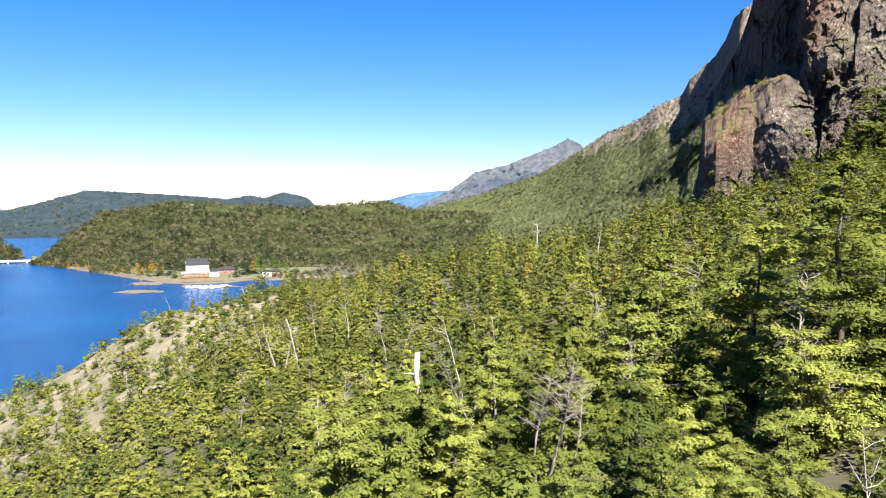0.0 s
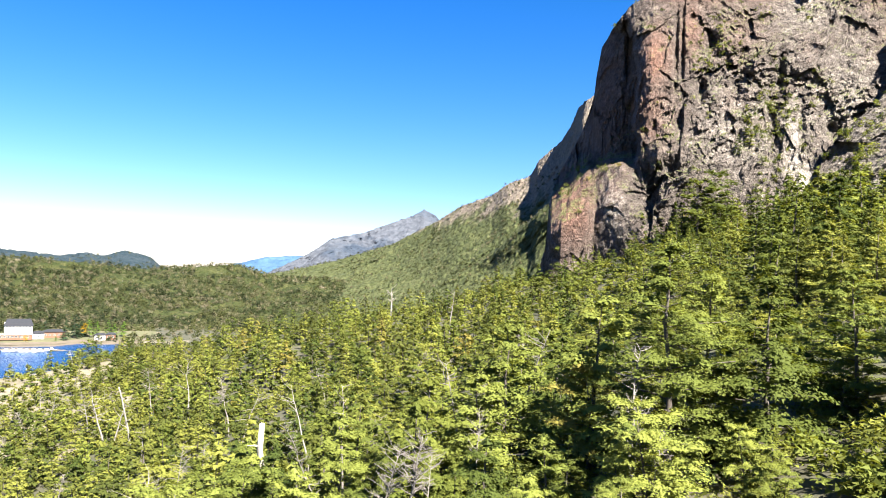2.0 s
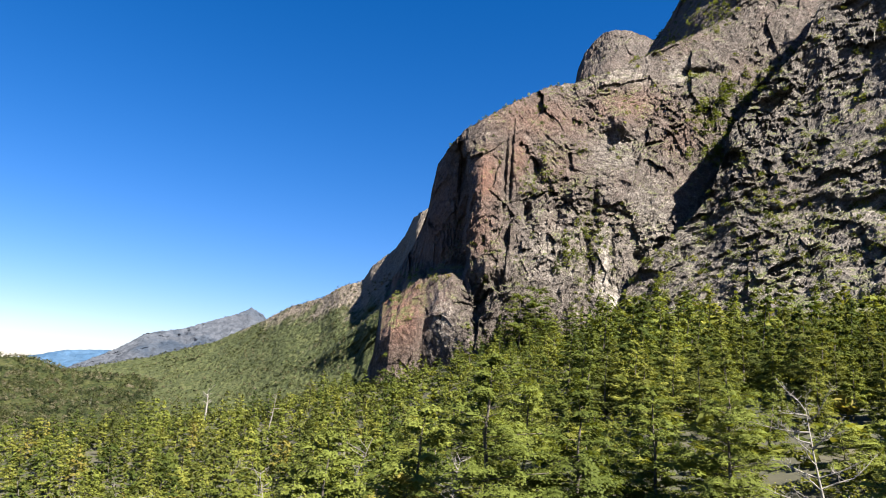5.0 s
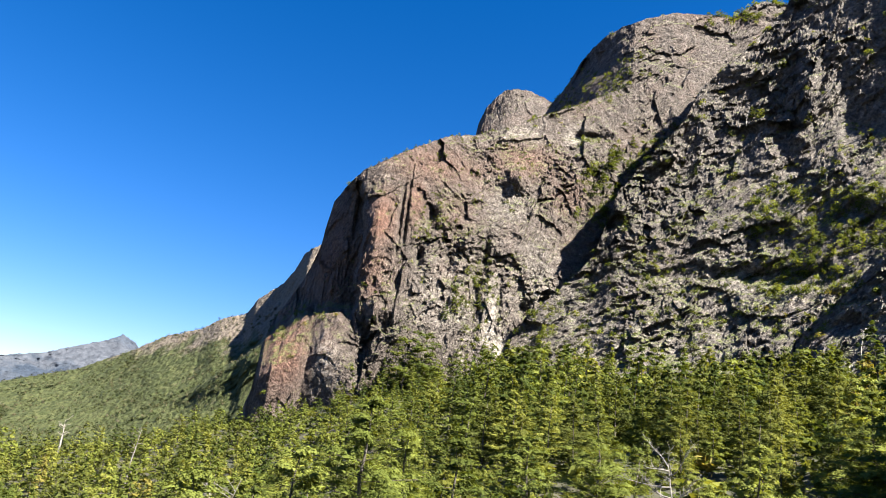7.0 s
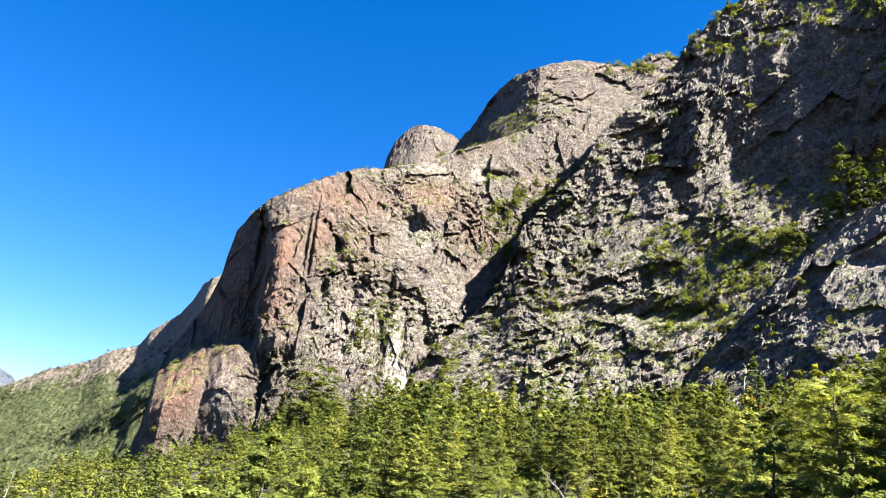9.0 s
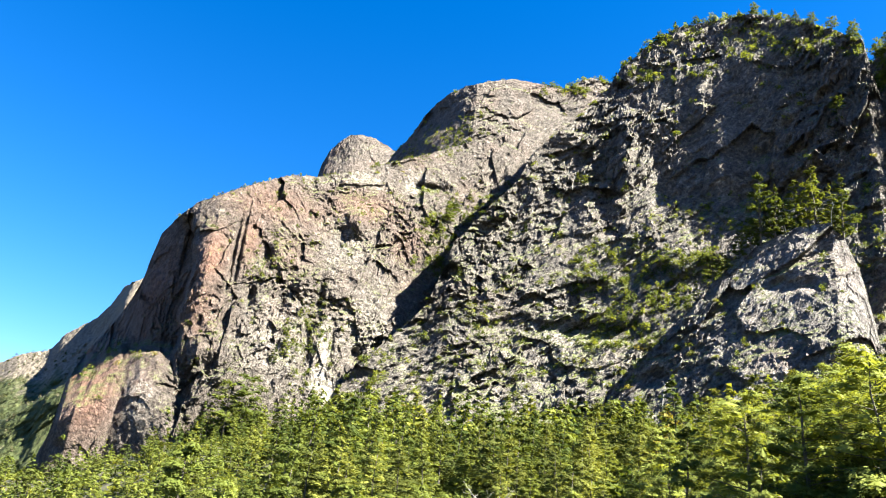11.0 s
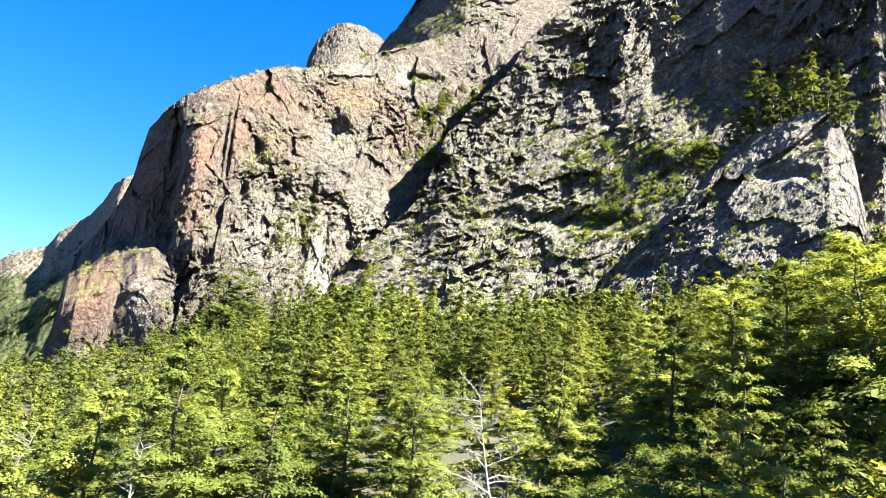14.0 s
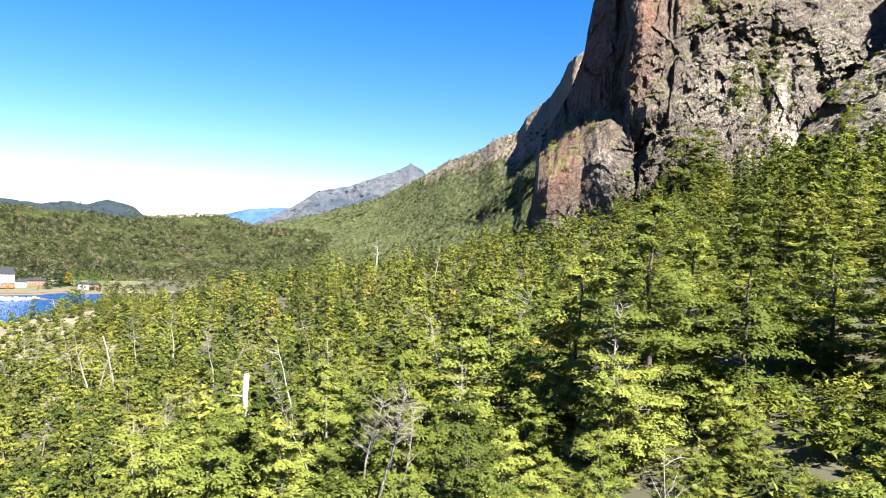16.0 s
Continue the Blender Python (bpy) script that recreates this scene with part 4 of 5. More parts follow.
for az, r, a, b in scatter(15, 35, 5.2, 1):
    if az < 80 and not bare(az, r) and not (50 < az < 55.5 and r < 30) and not (az > 60 and r < 22):
        stand(NEAR[int(a * 5)], az, r, tall(az, r) * (0.62 + 0.95 * b * b) * float(np.interp(az, [20, 30, 58, 66], [1.0, 0.62, 0.62, 1.0])), a * 3600)
for az, r, a, b in scatter(35, 62, 5.1, 2):
    if not bare(az, r) and not (az > 18 and a + b > 1.45):
        stand(MIDS[int(a * 5)], az, r, tall(az, r) * (0.62 + 0.95 * b * b) * float(np.interp(az, [20, 30, 58, 66], [1.0, 0.62, 0.62, 1.0])), a * 3600)

LOD1 = [beech(300 + i, 7.0, (2.8, 2.2, 2.6, 3.2, 2.4)[i], KINDS[i], 8, 4, 24, 0.28, False, 0.9) for i in range(5)]
LOD1_CONE = [beech(320 + i, 7.0, 2.2, "cone", 10, 4, 18, 0.24, False, 0.9) for i in range(3)]
LOD2 = [beech(400 + i, 7.0, (2.7, 2.1, 2.4, 3.0, 2.2)[i], KINDS[i], 7, 4, 11, 0.44, False, 0.95) for i in range(5)]
LOD2_CONE = [beech(420 + i, 7.0, 2.2, "cone", 10, 4, 17, 0.25, False, 0.95) for i in range(3)]
FOOT_GROUP = "beech trees below the cliffs"
FOOT = [tree_thing("slope_beech", (340 + i, 7.0, (2.3, 2.0, 2.6, 2.2, 2.9)[i], ("cone", "cone", "mid", "cone", "mid")[i], (12, 13, 10, 11, 10)[i], 6, 64, 0.125, False, 0.9), MAT_LEAF_DARK if i < 2 else MAT_LEAF_SLOPE, ("dark green pyramid-shaped beech below the cliffs", "slim dark green beech below the cliffs", "olive green broad-based beech below the cliffs", "olive green pyramid-shaped beech below the cliffs", "yellow-green round beech below the cliffs")[i], FOOT_GROUP) for i in range(5)]
slope_wood, dark_wood = Grove("slope_woodland", MAT_LEAF_SLOPE), Grove("dark_woodland", MAT_LEAF_DARK)
rng = np.random.RandomState(9)
horizon = {}
for lo, hi, gap, seed, round_kinds, cone_kinds in [(62, 130, 4.9, 3, LOD1, LOD1_CONE), (130, 318, 5.8, 4, LOD2, LOD2_CONE)]:
    for az, r, a, b in sorted(scatter(lo, hi, gap, seed), key=lambda k: k[1]):
        z = float(ground_z(az, r))
        slot = int((az + 40) / 0.8)
        rise = (z + tall(az, r) * 1.05) / r
        if rise < horizon.get(slot, -9) - 0.004:
            continue
        horizon[slot] = max(horizon.get(slot, -9), (z + tall(az, r) * 0.55) / r)
        if bare(az, r) or z < -EYE + 1.0:
            continue
        if az > 14 and b > (0.64 if r < 130 else 0.82):
            continue
        if az > 20 and r < 130:
            stand(FOOT[int(a * 4.999)], az, r, tall(az, r) * (0.75 + 0.9 * ((a * 13.7 + b) % 1) ** 1.5) * float(np.interp(az, [20, 28, 36, 56, 63, 76], [0.92, 0.72, 0.82, 0.85, 0.68, 0.8])), a * 3600)
            continue
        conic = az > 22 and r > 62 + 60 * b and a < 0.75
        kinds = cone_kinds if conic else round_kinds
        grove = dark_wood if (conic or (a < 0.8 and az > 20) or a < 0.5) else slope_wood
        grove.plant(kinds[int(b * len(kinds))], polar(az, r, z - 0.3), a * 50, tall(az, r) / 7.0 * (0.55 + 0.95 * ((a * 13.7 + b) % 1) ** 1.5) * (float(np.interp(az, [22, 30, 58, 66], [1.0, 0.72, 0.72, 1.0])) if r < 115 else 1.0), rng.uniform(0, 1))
for az, r, a, b in scatter(100, 300, 4.6, 8, -37, -6):
    z = float(ground_z(az, r))
    if z > -EYE + 1.2 and b < (0.85 if az > -15 or r < 170 else 0.4) and not (az < -25 and r > 205 and b > 0.3):
        slope_wood.plant(LOD2[int(a * 5)], polar(az, r, z - 0.3), a * 50, 0.42 + 0.4 * ((a * 11.3 + b) % 1), rng.uniform(0, 1))
# shrubs and saplings between the trees
def low_shrub(seed, count, leaf):
    rs = np.random.RandomState(seed)
    d = rs.normal(0, 1, (count, 3))
    d /= np.linalg.norm(d, axis=1, keepdims=True)
    lumps = rs.normal(0, 0.5, (6, 3)) * np.array([1, 1, 0.5]) + np.array([0, 0, 0.7])
    c = lumps[rs.randint(0, 6, count)] + d * rs.uniform(0.2, 0.55, (count, 1)) * np.array([1, 1, 0.7])
    return leaf_tris(c, leaf, rs, 0.6, None, None, 0.6), np.zeros((0, 3)), np.zeros((0, 3), int)


LOW_NEAR = [low_shrub(460 + i, 240, 0.22) for i in range(3)]
LOW_FAR = [low_shrub(470 + i, 44, 0.62) for i in range(3)]
for lo, hi, gap, seed, kinds in [(12, 30, 2.1, 7, LOW_NEAR), (28, 48, 2.9, 12, LOW_NEAR), (48, 60, 3.6, 5, LOW_NEAR), (60, 305, 4.6, 6, LOW_FAR)]:
    for az, r, a, b in scatter(lo, hi, gap, seed):
        z = float(ground_z(az, r))
        if z < -EYE + 0.8 or (az < -19 and r > 165 and b < 0.55):
            continue
        (slope_wood if a < 0.7 else dark_wood).plant(kinds[int(b * 3)], polar(az, r, z - 0.2), a * 70, (0.9 + 1.1 * ((a * 7.3) % 1)) * (1.35 if 36 < az < 64 and 16 < r < 32 else 1.0), rng.uniform(0, 1))
slope_wood.done("yellow-green beech woodland covering the slope", "forest")
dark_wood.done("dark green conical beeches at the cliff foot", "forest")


# ---- woods on the hills, shrubs and trees on the rock ----
def wall_points(name, count, seed, gentle=0.42, box=None, clump=0.5, size=14.0):
    """Places on a shell where something could take root."""
    v, a, e = SHELLS[name]
    rng = np.random.RandomState(seed)
    nrm = np.cross(v[1:, :-1] - v[:-1, :-1], v[:-1, 1:] - v[:-1, :-1])
    nrm /= np.linalg.norm(nrm, axis=2, keepdims=True) + 1e-9
    ok = np.abs(nrm[..., 2]) > gentle
    if box:
        ok &= (a[:-1, :-1] > box[0]) & (a[:-1, :-1] < box[1]) & (e[:-1, :-1] > box[2]) & (e[:-1, :-1] < box[3])
    i, j = np.nonzero(ok)
    if not len(i):
        return np.zeros((0, 3))
    pts = v[i, j]
    keep = fbm(pts / size, 3, seed) > clump
    pts = pts[keep]
    if not len(pts):
        return np.zeros((0, 3))
    return pts[rng.randint(0, len(pts), min(count, len(pts)))]


def on_wall(name, az, el):
    """The place on a shell nearest to that direction from the eye."""
    v, a, e = SHELLS[name]
    d = v - np.array([0, 0, EYE])
    aa = np.degrees(np.arctan2(d[..., 0], d[..., 1]))
    ee = np.degrees(np.arctan2(d[..., 2], np.hypot(d[..., 0], d[..., 1])))
    k = np.argmin((aa - az) ** 2 + (ee - el) ** 2)
    return v.reshape(-1, 3)[k]


def shrub(seed, leaf, count):
    rng = np.random.RandomState(seed)
    d = rng.normal(0, 1, (count, 3))
    d /= np.linalg.norm(d, axis=1, keepdims=True)
    lumps = rng.normal(0, 0.45, (5, 3)) * np.array([1, 1, 0.5]) + np.array([0, 0, 0.6])
    c = lumps[rng.randint(0, 5, count)] + d * rng.uniform(0.3, 0.6, (count, 1)) * np.array([1, 1, 0.8])
    return leaf_tris(c, leaf, rng, 0.7, None, None, 0.6), np.zeros((0, 3)), np.zeros((0, 3), int)


SHRUBS = [shrub(500 + i, 0.34, 72) for i in range(4)]
rng = np.random.RandomState(77)
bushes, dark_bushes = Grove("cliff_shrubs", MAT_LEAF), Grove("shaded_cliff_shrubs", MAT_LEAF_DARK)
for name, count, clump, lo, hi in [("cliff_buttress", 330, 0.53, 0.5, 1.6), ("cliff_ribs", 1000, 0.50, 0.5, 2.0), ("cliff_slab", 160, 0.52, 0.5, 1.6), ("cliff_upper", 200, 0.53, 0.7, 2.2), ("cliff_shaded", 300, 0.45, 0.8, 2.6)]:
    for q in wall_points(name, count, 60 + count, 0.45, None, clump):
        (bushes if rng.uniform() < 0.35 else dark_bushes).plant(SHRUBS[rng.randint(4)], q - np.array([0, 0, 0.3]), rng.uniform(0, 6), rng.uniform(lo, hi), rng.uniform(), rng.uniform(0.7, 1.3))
# the wooded terrace under the upper dome, the gully and the ledge behind the slab
for name, box, count, lo, hi in [("cliff_upper", (40, 48, 26.6, 29.6), 60, 0.8, 1.8), ("cliff_upper", (53, 59, 32.4, 34), 70, 1.6, 3.2), ("cliff_buttress", (43, 49, 17, 24.5), 150, 0.8, 2.2), ("cliff_buttress", (34.6, 36.6, 8, 14.5), 80, 0.5, 1.4),
                                 ("cliff_buttress", (30, 33.5, 15.5, 19.5), 70, 0.4, 1.0), ("cliff_ribs", (62, 79, 19, 25), 280, 0.6, 1.6), ("cliff_ribs", (56, 68, 13, 20.5), 330, 0.9, 2.3), ("cliff_ribs", (46, 60, 8, 16), 160, 0.6, 1.5), ("cliff_ribs", (57, 80, 33.2, 38), 480, 1.2, 2.7), ("cliff_shaded", (78, 92, 30.5, 36), 440, 1.4, 3.2),
                                 ("cliff_buttress", (26, 44, 20.5, 27), 90, 0.5, 1.3)]:
    for q in wall_points(name, count, int(box[0] * 10 + box[2]), 0.12, box, 0.38, 9.0):
        (bushes if rng.uniform() < 0.3 else dark_bushes).plant(SHRUBS[rng.randint(4)], q - np.array([0, 0, 0.3]), rng.uniform(0, 6), rng.uniform(lo, hi), rng.uniform(), rng.uniform(0.8, 1.6))
# lines of scrub: along the shelf under the upper dome, up the gully, down the cracks of the buttress
for name, line, count, spread, lo, hi in [("cliff_upper", [(40.8, 27.3), (44.0, 28.2), (47.5, 29.6)], 80, 0.7, 0.6, 1.9), ("cliff_upper", [(43.5, 28.6), (46.5, 30.2), (48.5, 31.2)], 40, 0.5, 0.6, 1.6), ("cliff_buttress", [(38.5, 25.4), (42.0, 26.6), (46.0, 27.8)], 60, 0.4, 0.6, 1.7),
                                          ("cliff_buttress", [(44.2, 18.0), (46.3, 21.0), (49.2, 24.0), (51.6, 25.8)], 70, 0.45, 0.8, 2.2), ("cliff_buttress", [(35.8, 16.0), (36.4, 13.5), (37.5, 11.0)], 26, 0.25, 0.5, 1.3),
                                          ("cliff_buttress", [(31.2, 19.3), (32.2, 18.0), (31.6, 16.4)], 16, 0.3, 0.4, 1.0), ("cliff_buttress", [(34.6, 19.9), (34.9, 18.8)], 12, 0.25, 0.5, 1.0), ("cliff_buttress", [(34.2, 12.6), (34.4, 10.2)], 14, 0.35, 0.8, 1.6),
                                          ("cliff_buttress", [(25.0, 20.3), (30.0, 23.1), (36.0, 24.8)], 40, 0.25, 0.4, 1.1), ("cliff_ribs", [(58.0, 13.5), (62.0, 16.6), (66.5, 20.4)], 120, 0.8, 0.8, 2.2), ("cliff_ribs", [(53.0, 17.6), (58.0, 20.6), (61.0, 20.9)], 40, 0.7, 0.6, 1.8)]:
    xs, ys = zip(*line)
    for k in np.sort(rng.uniform(0, 1, count)):
        i = k * (len(line) - 1)
        q = on_wall(name, float(np.interp(i, range(len(xs)), xs)) + rng.normal(0, spread), float(np.interp(i, range(len(ys)), ys)) + rng.normal(0, spread * 0.6))
        (bushes if rng.uniform() < 0.2 else dark_bushes).plant(SHRUBS[rng.randint(4)], q - np.array([0, 0, 0.4]), rng.uniform(0, 6), rng.uniform(lo, hi), rng.uniform(), rng.uniform(0.8, 1.7))
bushes.done("olive green shrubs rooted in the rock ledges", "shrubs")
dark_bushes.done("dark green shrubs in the gullies of the cliff", "shrubs")

LEDGE_GROUP = "trees on the cliff ledges"
LEDGE = [tree_thing("ledge_tree", (600 + i, 7.0, (2.0, 2.6, 1.7)[i], ("mid", "broad", "cone")[i], 8, 4, 46, 0.16), MAT_LEAF_DARK, ("slender green beech on a rock ledge", "spreading green beech on a rock ledge", "dark conical young beech on a rock ledge")[i], LEDGE_GROUP) for i in range(3)]


def root_on(kind, where, height, yaw):
    m = pose(where[0], where[1], where[2] - 0.4, 0, 0, yaw) @ Matrix.Diagonal((height / 7.0,) * 3 + (1,))
    if kind.name not in used:
        used.add(kind.name)
        kind.matrix_world = m
        return kind
    ob = copy_thing(kind, Matrix.Identity(4))
    ob.matrix_world = m
    return ob


for az, el, h, k in [(70.4, 22.0, 19, 0), (71.7, 22.0, 13, 2), (73.3, 22.3, 15, 0), (74.6, 22.4, 18, 0), (75.9, 22.4, 12, 2), (77.2, 22.6, 15, 2), (68.6, 20.8, 8, 2), (67.2, 20.0, 6, 2), (66.2, 19.4, 7, 1), (65.0, 18.0, 5, 2), (72.5, 22.5, 9, 1), (69.4, 22.2, 8, 1), (64.2, 17.2, 4, 1)]:
    root_on(LEDGE[k], on_wall("cliff_slab", az, min(el, 21.5)), h * 1.4, az * 61)
for az, el, h, k in [(55.6, 25.0, 9, 0), (56.4, 25.2, 11, 0), (54.8, 24.6, 8, 2), (57.0, 25.6, 7, 1), (51.0, 21.0, 7, 2), (52.2, 21.8, 6, 2), (64.6, 28.6, 7, 2), (61.4, 21.4, 5, 1), (76.8, 29.6, 9, 1), (46.9, 17.4, 8, 0), (60.2, 34.3, 7, 1), (61.6, 35.3, 6, 2), (63.2, 36.2, 7, 1), (64.6, 36.9, 6, 0), (66.4, 37.0, 7, 1), (68.0, 37.1, 6, 0),
                         (70.0, 37.2, 6, 2), (71.2, 37.2, 8, 1), (72.6, 36.9, 6, 0), (74.4, 36.3, 8, 2), (75.6, 35.9, 7, 1), (77.0, 35.2, 8, 1), (78.4, 34.5, 9, 1)]:
    root_on(LEDGE[k], on_wall("cliff_ribs", az, el), h, az * 71)
for az, el, h, k in [(80.0, 32.8, 9, 1), (81.0, 33.2, 10, 1), (82.2, 33.5, 11, 0), (83.4, 33.8, 10, 1), (84.6, 34.0, 12, 1), (86, 34.2, 10, 0), (80.4, 24.5, 9, 0), (81.6, 27, 8, 2), (83, 23, 10, 0), (82.2, 20, 9, 1), (80.0, 17.5, 9, 2), (84.5, 28, 9, 1)]:
    root_on(LEDGE[k], on_wall("cliff_shaded", az, el), h * 1.25, az * 43)
for az, el, h, k in [(44.3, 20.0, 9, 0), (44.9, 21.2, 8, 2), (45.6, 22.0, 10, 1), (46.2, 23.0, 9, 2), (34.0, 10.0, 10, 0), (33.3, 9.4, 8, 0), (35.9, 10.6, 8, 2), (35.4, 12.2, 6, 1), (47.4, 23.9, 8, 2)]:
    root_on(LEDGE[k], on_wall("cliff_buttress", az, el), h, az * 59)

for az, el, r, h, k in [(30.6, 3.6, 236, 19, 1), (31.8, 3.8, 238, 21, 1), (32.6, 4.2, 240, 16, 2), (29.4, 3.4, 240, 14, 2), (34.6, 4.4, 246, 13, 1), (37.5, 4.6, 240, 12, 2), (44.6, 5.0, 214, 16, 2), (46.0, 5.0, 210, 14, 0), (51.6, 5.2, 200, 17, 2), (53.0, 5.2, 202, 15, 2), (56.0, 5.6, 190, 16, 0), (57.6, 6.0, 150, 12, 2), (26.6, 1.6, 250, 12, 2), (24.4, 0.6, 255, 9, 2)]:
    root_on(LEDGE[k], polar(az, r, float(ground_z(az, r))), h, az * 29)

def far_crown(seed, wide, high, count, leaf):
    """A whole tree far off: a lumpy rounded crown of leaf masses that face outwards."""
    rs = np.random.RandomState(seed)
    d = rs.normal(0, 1, (count, 3))
    d[:, 2] = np.abs(d[:, 2]) - 0.35
    d /= np.linalg.norm(d, axis=1, keepdims=True)
    lump = 1 + 0.28 * np.sin(3 * np.arctan2(d[:, 1], d[:, 0]) + rs.uniform(0, 6)) * np.sin(4 * d[:, 2] + rs.uniform(0, 6))
    c = d * lump[:, None] * rs.uniform(0.75, 1.05, (count, 1)) * np.array([wide, wide, high * 0.5]) + np.array([0, 0, high * 0.5])
    return leaf_tris(c, leaf, rs, 0.35, d * 1.6, None, 0.9), np.zeros((0, 3)), np.zeros((0, 3), int)


LOD3 = [far_crown(700 + i, (3.2, 2.7, 2.4)[i], (6.5, 7.5, 8.5)[i], 30, 1.5) for i in range(3)]
hill_woods = Grove("hill_woodland", MAT_LEAF_FAR)
for q in wall_points("hill_wooded", 9500, 5, 0.05, None, 0.355, 60.0):
    hill_woods.plant(LOD3[rng.randint(3)], q - np.array([0, 0, 1.0]), rng.uniform(0, 6), rng.uniform(0.45, 1.05), float(fbm(q[None] / 45.0, 2, 91)[0]) * 1.6 + rng.uniform(-0.12, 0.12))
for q in wall_points("hill_point", 500, 6, 0.05, None, 0.30, 60.0):
    hill_woods.plant(LOD3[rng.randint(3)], q - np.array([0, 0, 1.0]), rng.uniform(0, 6), rng.uniform(0.7, 1.3), rng.uniform())
for az, r, a, b in scatter(335, 660, 8.5, 44, -12.5, 9):
    hill_woods.plant(LOD3[int(a * 3)], polar(az, r, float(ground_z(az, r)) - 0.8), a * 9, 0.6 + 0.6 * b, a)
hill_woods.done("mixed green woodland covering the low hill", "forest")
far_woods = Grove("far_woodland", MAT_LEAF_FAR)
for q in wall_points("hill_far", 2400, 7, 0.05, None, 0.40, 120.0):
    far_woods.plant(LOD3[rng.randint(2)], q - np.array([0, 0, 4.0]), rng.uniform(0, 6), rng.uniform(0.9, 1.3), rng.uniform())
far_woods.done("dull green woodland on the far hills", "forest")
scrub = Grove("mountainside_woodland", MAT_LEAF_FAR)
for q in wall_points("mountainside", 4200, 8, 0.05, (-6, 22, -6, 8.5), 0.40, 55.0):
    scrub.plant(LOD3[rng.randint(3)], q - np.array([0, 0, 0.8]), rng.uniform(0, 6), rng.uniform(0.25, 0.7), rng.uniform())
scrub.done("low green scrub woodland on the mountainside", "forest")


# ---- dead trees ----
MAT_DEAD_PALE = plain_material("silver_dead_wood", (0.0975, 0.0878, 0.078), (0.195, 0.182, 0.165), 2.5, 0.85, 0.03)
DEAD_GROUP = "dead trees among the beeches"


def snag(az, r, top, seed, radius, forks, label, mat=None, levels=3, stretch=0.42, broken=False, name="dead_tree"):
    z = float(ground_z(az, r))
    height = r * math.tan(radians(top)) - z
    v, f = dead_wood(seed, height, radius, forks, stretch, levels, 6, broken)
    v[:, 2] *= height / v[:, 2].max()
    ob = new(name, mesh_np(name, v, f, [mat or MAT_DEAD]))
    ob.location = polar(az, r, z)
    return tagged(ob, label, "dead tree", DEAD_GROUP)


snag(-2.1, 55, -10.7, 11, 0.34, 3, "white broken trunk of a dead tree", levels=2, stretch=0.16, broken=True)
snag(52.6, 30, 2.6, 12, 0.14, 26, "bare grey-white dead tree with twisted boughs", MAT_DEAD_PALE, levels=4, stretch=0.27)
snag(26.3, 46, -4.7, 13, 0.16, 40, "slim grey dead tree with short twigs", MAT_DEAD_GREY, 3, 0.18)
snag(25.6, 44, -9.0, 14, 0.14, 9, "grey dead tree with bare boughs", MAT_DEAD_GREY, 3, 0.40)
snag(-13.0, 150, -8.5, 15, 0.28, 14, "bleached dead tree with broken boughs", MAT_DEAD_PALE, levels=3, stretch=0.25)
snag(-11.3, 145, -8.7, 16, 0.24, 6, "bleached leaning dead trunk", MAT_DEAD_PALE, levels=2, stretch=0.2, broken=True)
snag(-12.4, 155, -9.3, 17, 0.18, 7, "bleached dead tree among shrubs", MAT_DEAD_PALE, levels=3, stretch=0.3)
snag(7.4, 255, -0.8, 18, 0.45, 12, "pale dead tree on the ridge", MAT_DEAD_PALE, levels=3, stretch=0.35)
snag(4.3, 62, -8.4, 19, 0.13, 12, "thin grey dead tree", MAT_DEAD_GREY, 3, 0.2)
snag(8.3, 44, -11.0, 20, 0.13, 44, "grey dead brushy tree", MAT_DEAD_GREY, 3, 0.22)
snag(7.2, 45, -12.2, 21, 0.11, 40, "grey dead brushy tree", MAT_DEAD_GREY, 3, 0.24)
snag(29.8, 27, -15.2, 22, 0.08, 10, "bare bleached dead tree with forked top", MAT_DEAD_PALE, levels=4, stretch=0.42)
snag(1.6, 78, -8.2, 23, 0.14, 8, "small bleached dead tree", MAT_DEAD_PALE, levels=3, stretch=0.3)
snag(-9.4, 62, -14.2, 24, 0.13, 12, "spiky bleached dead treetop", MAT_DEAD_PALE, levels=3, stretch=0.4)
snag(-15.3, 262, -6.2, 25, 0.30, 8, "bleached dead tree near the shore", MAT_DEAD_PALE, levels=3, stretch=0.35)
snag(-7.7, 150, -6.6, 26, 0.25, 8, "bleached dead tree on the slope", MAT_DEAD_PALE, levels=3, stretch=0.3)
snag(-3.6, 110, -8.8, 27, 0.16, 10, "grey dead tree on the slope", MAT_DEAD_GREY, 3, 0.35)
snag(12.5, 60, -6.2, 28, 0.14, 12, "grey dead tree on the slope", MAT_DEAD_GREY, 3, 0.3)
snag(17.6, 75, -3.6, 29, 0.16, 10, "grey dead tree on the slope", MAT_DEAD_GREY, 3, 0.3)
for k, (az, r, top) in enumerate([(9.6, 42, -13.2), (-8.2, 70, -12.4), (14.5, 50, -10.0), (3.4, 52, -12.8), (-4.5, 130, -8.0), (-14.0, 165, -8.6), (-16.5, 190, -9.2), (-18.0, 180, -10.2), (-9.8, 170, -7.4), (27.0, 43, -10.5), (-20.5, 215, -9.6)]):
    snag(az, r, top, 60 + k, 0.08 if r < 100 else 0.16, 26, "grey leafless thicket tree among green beeches", MAT_DEAD_GREY, 3, 0.22)
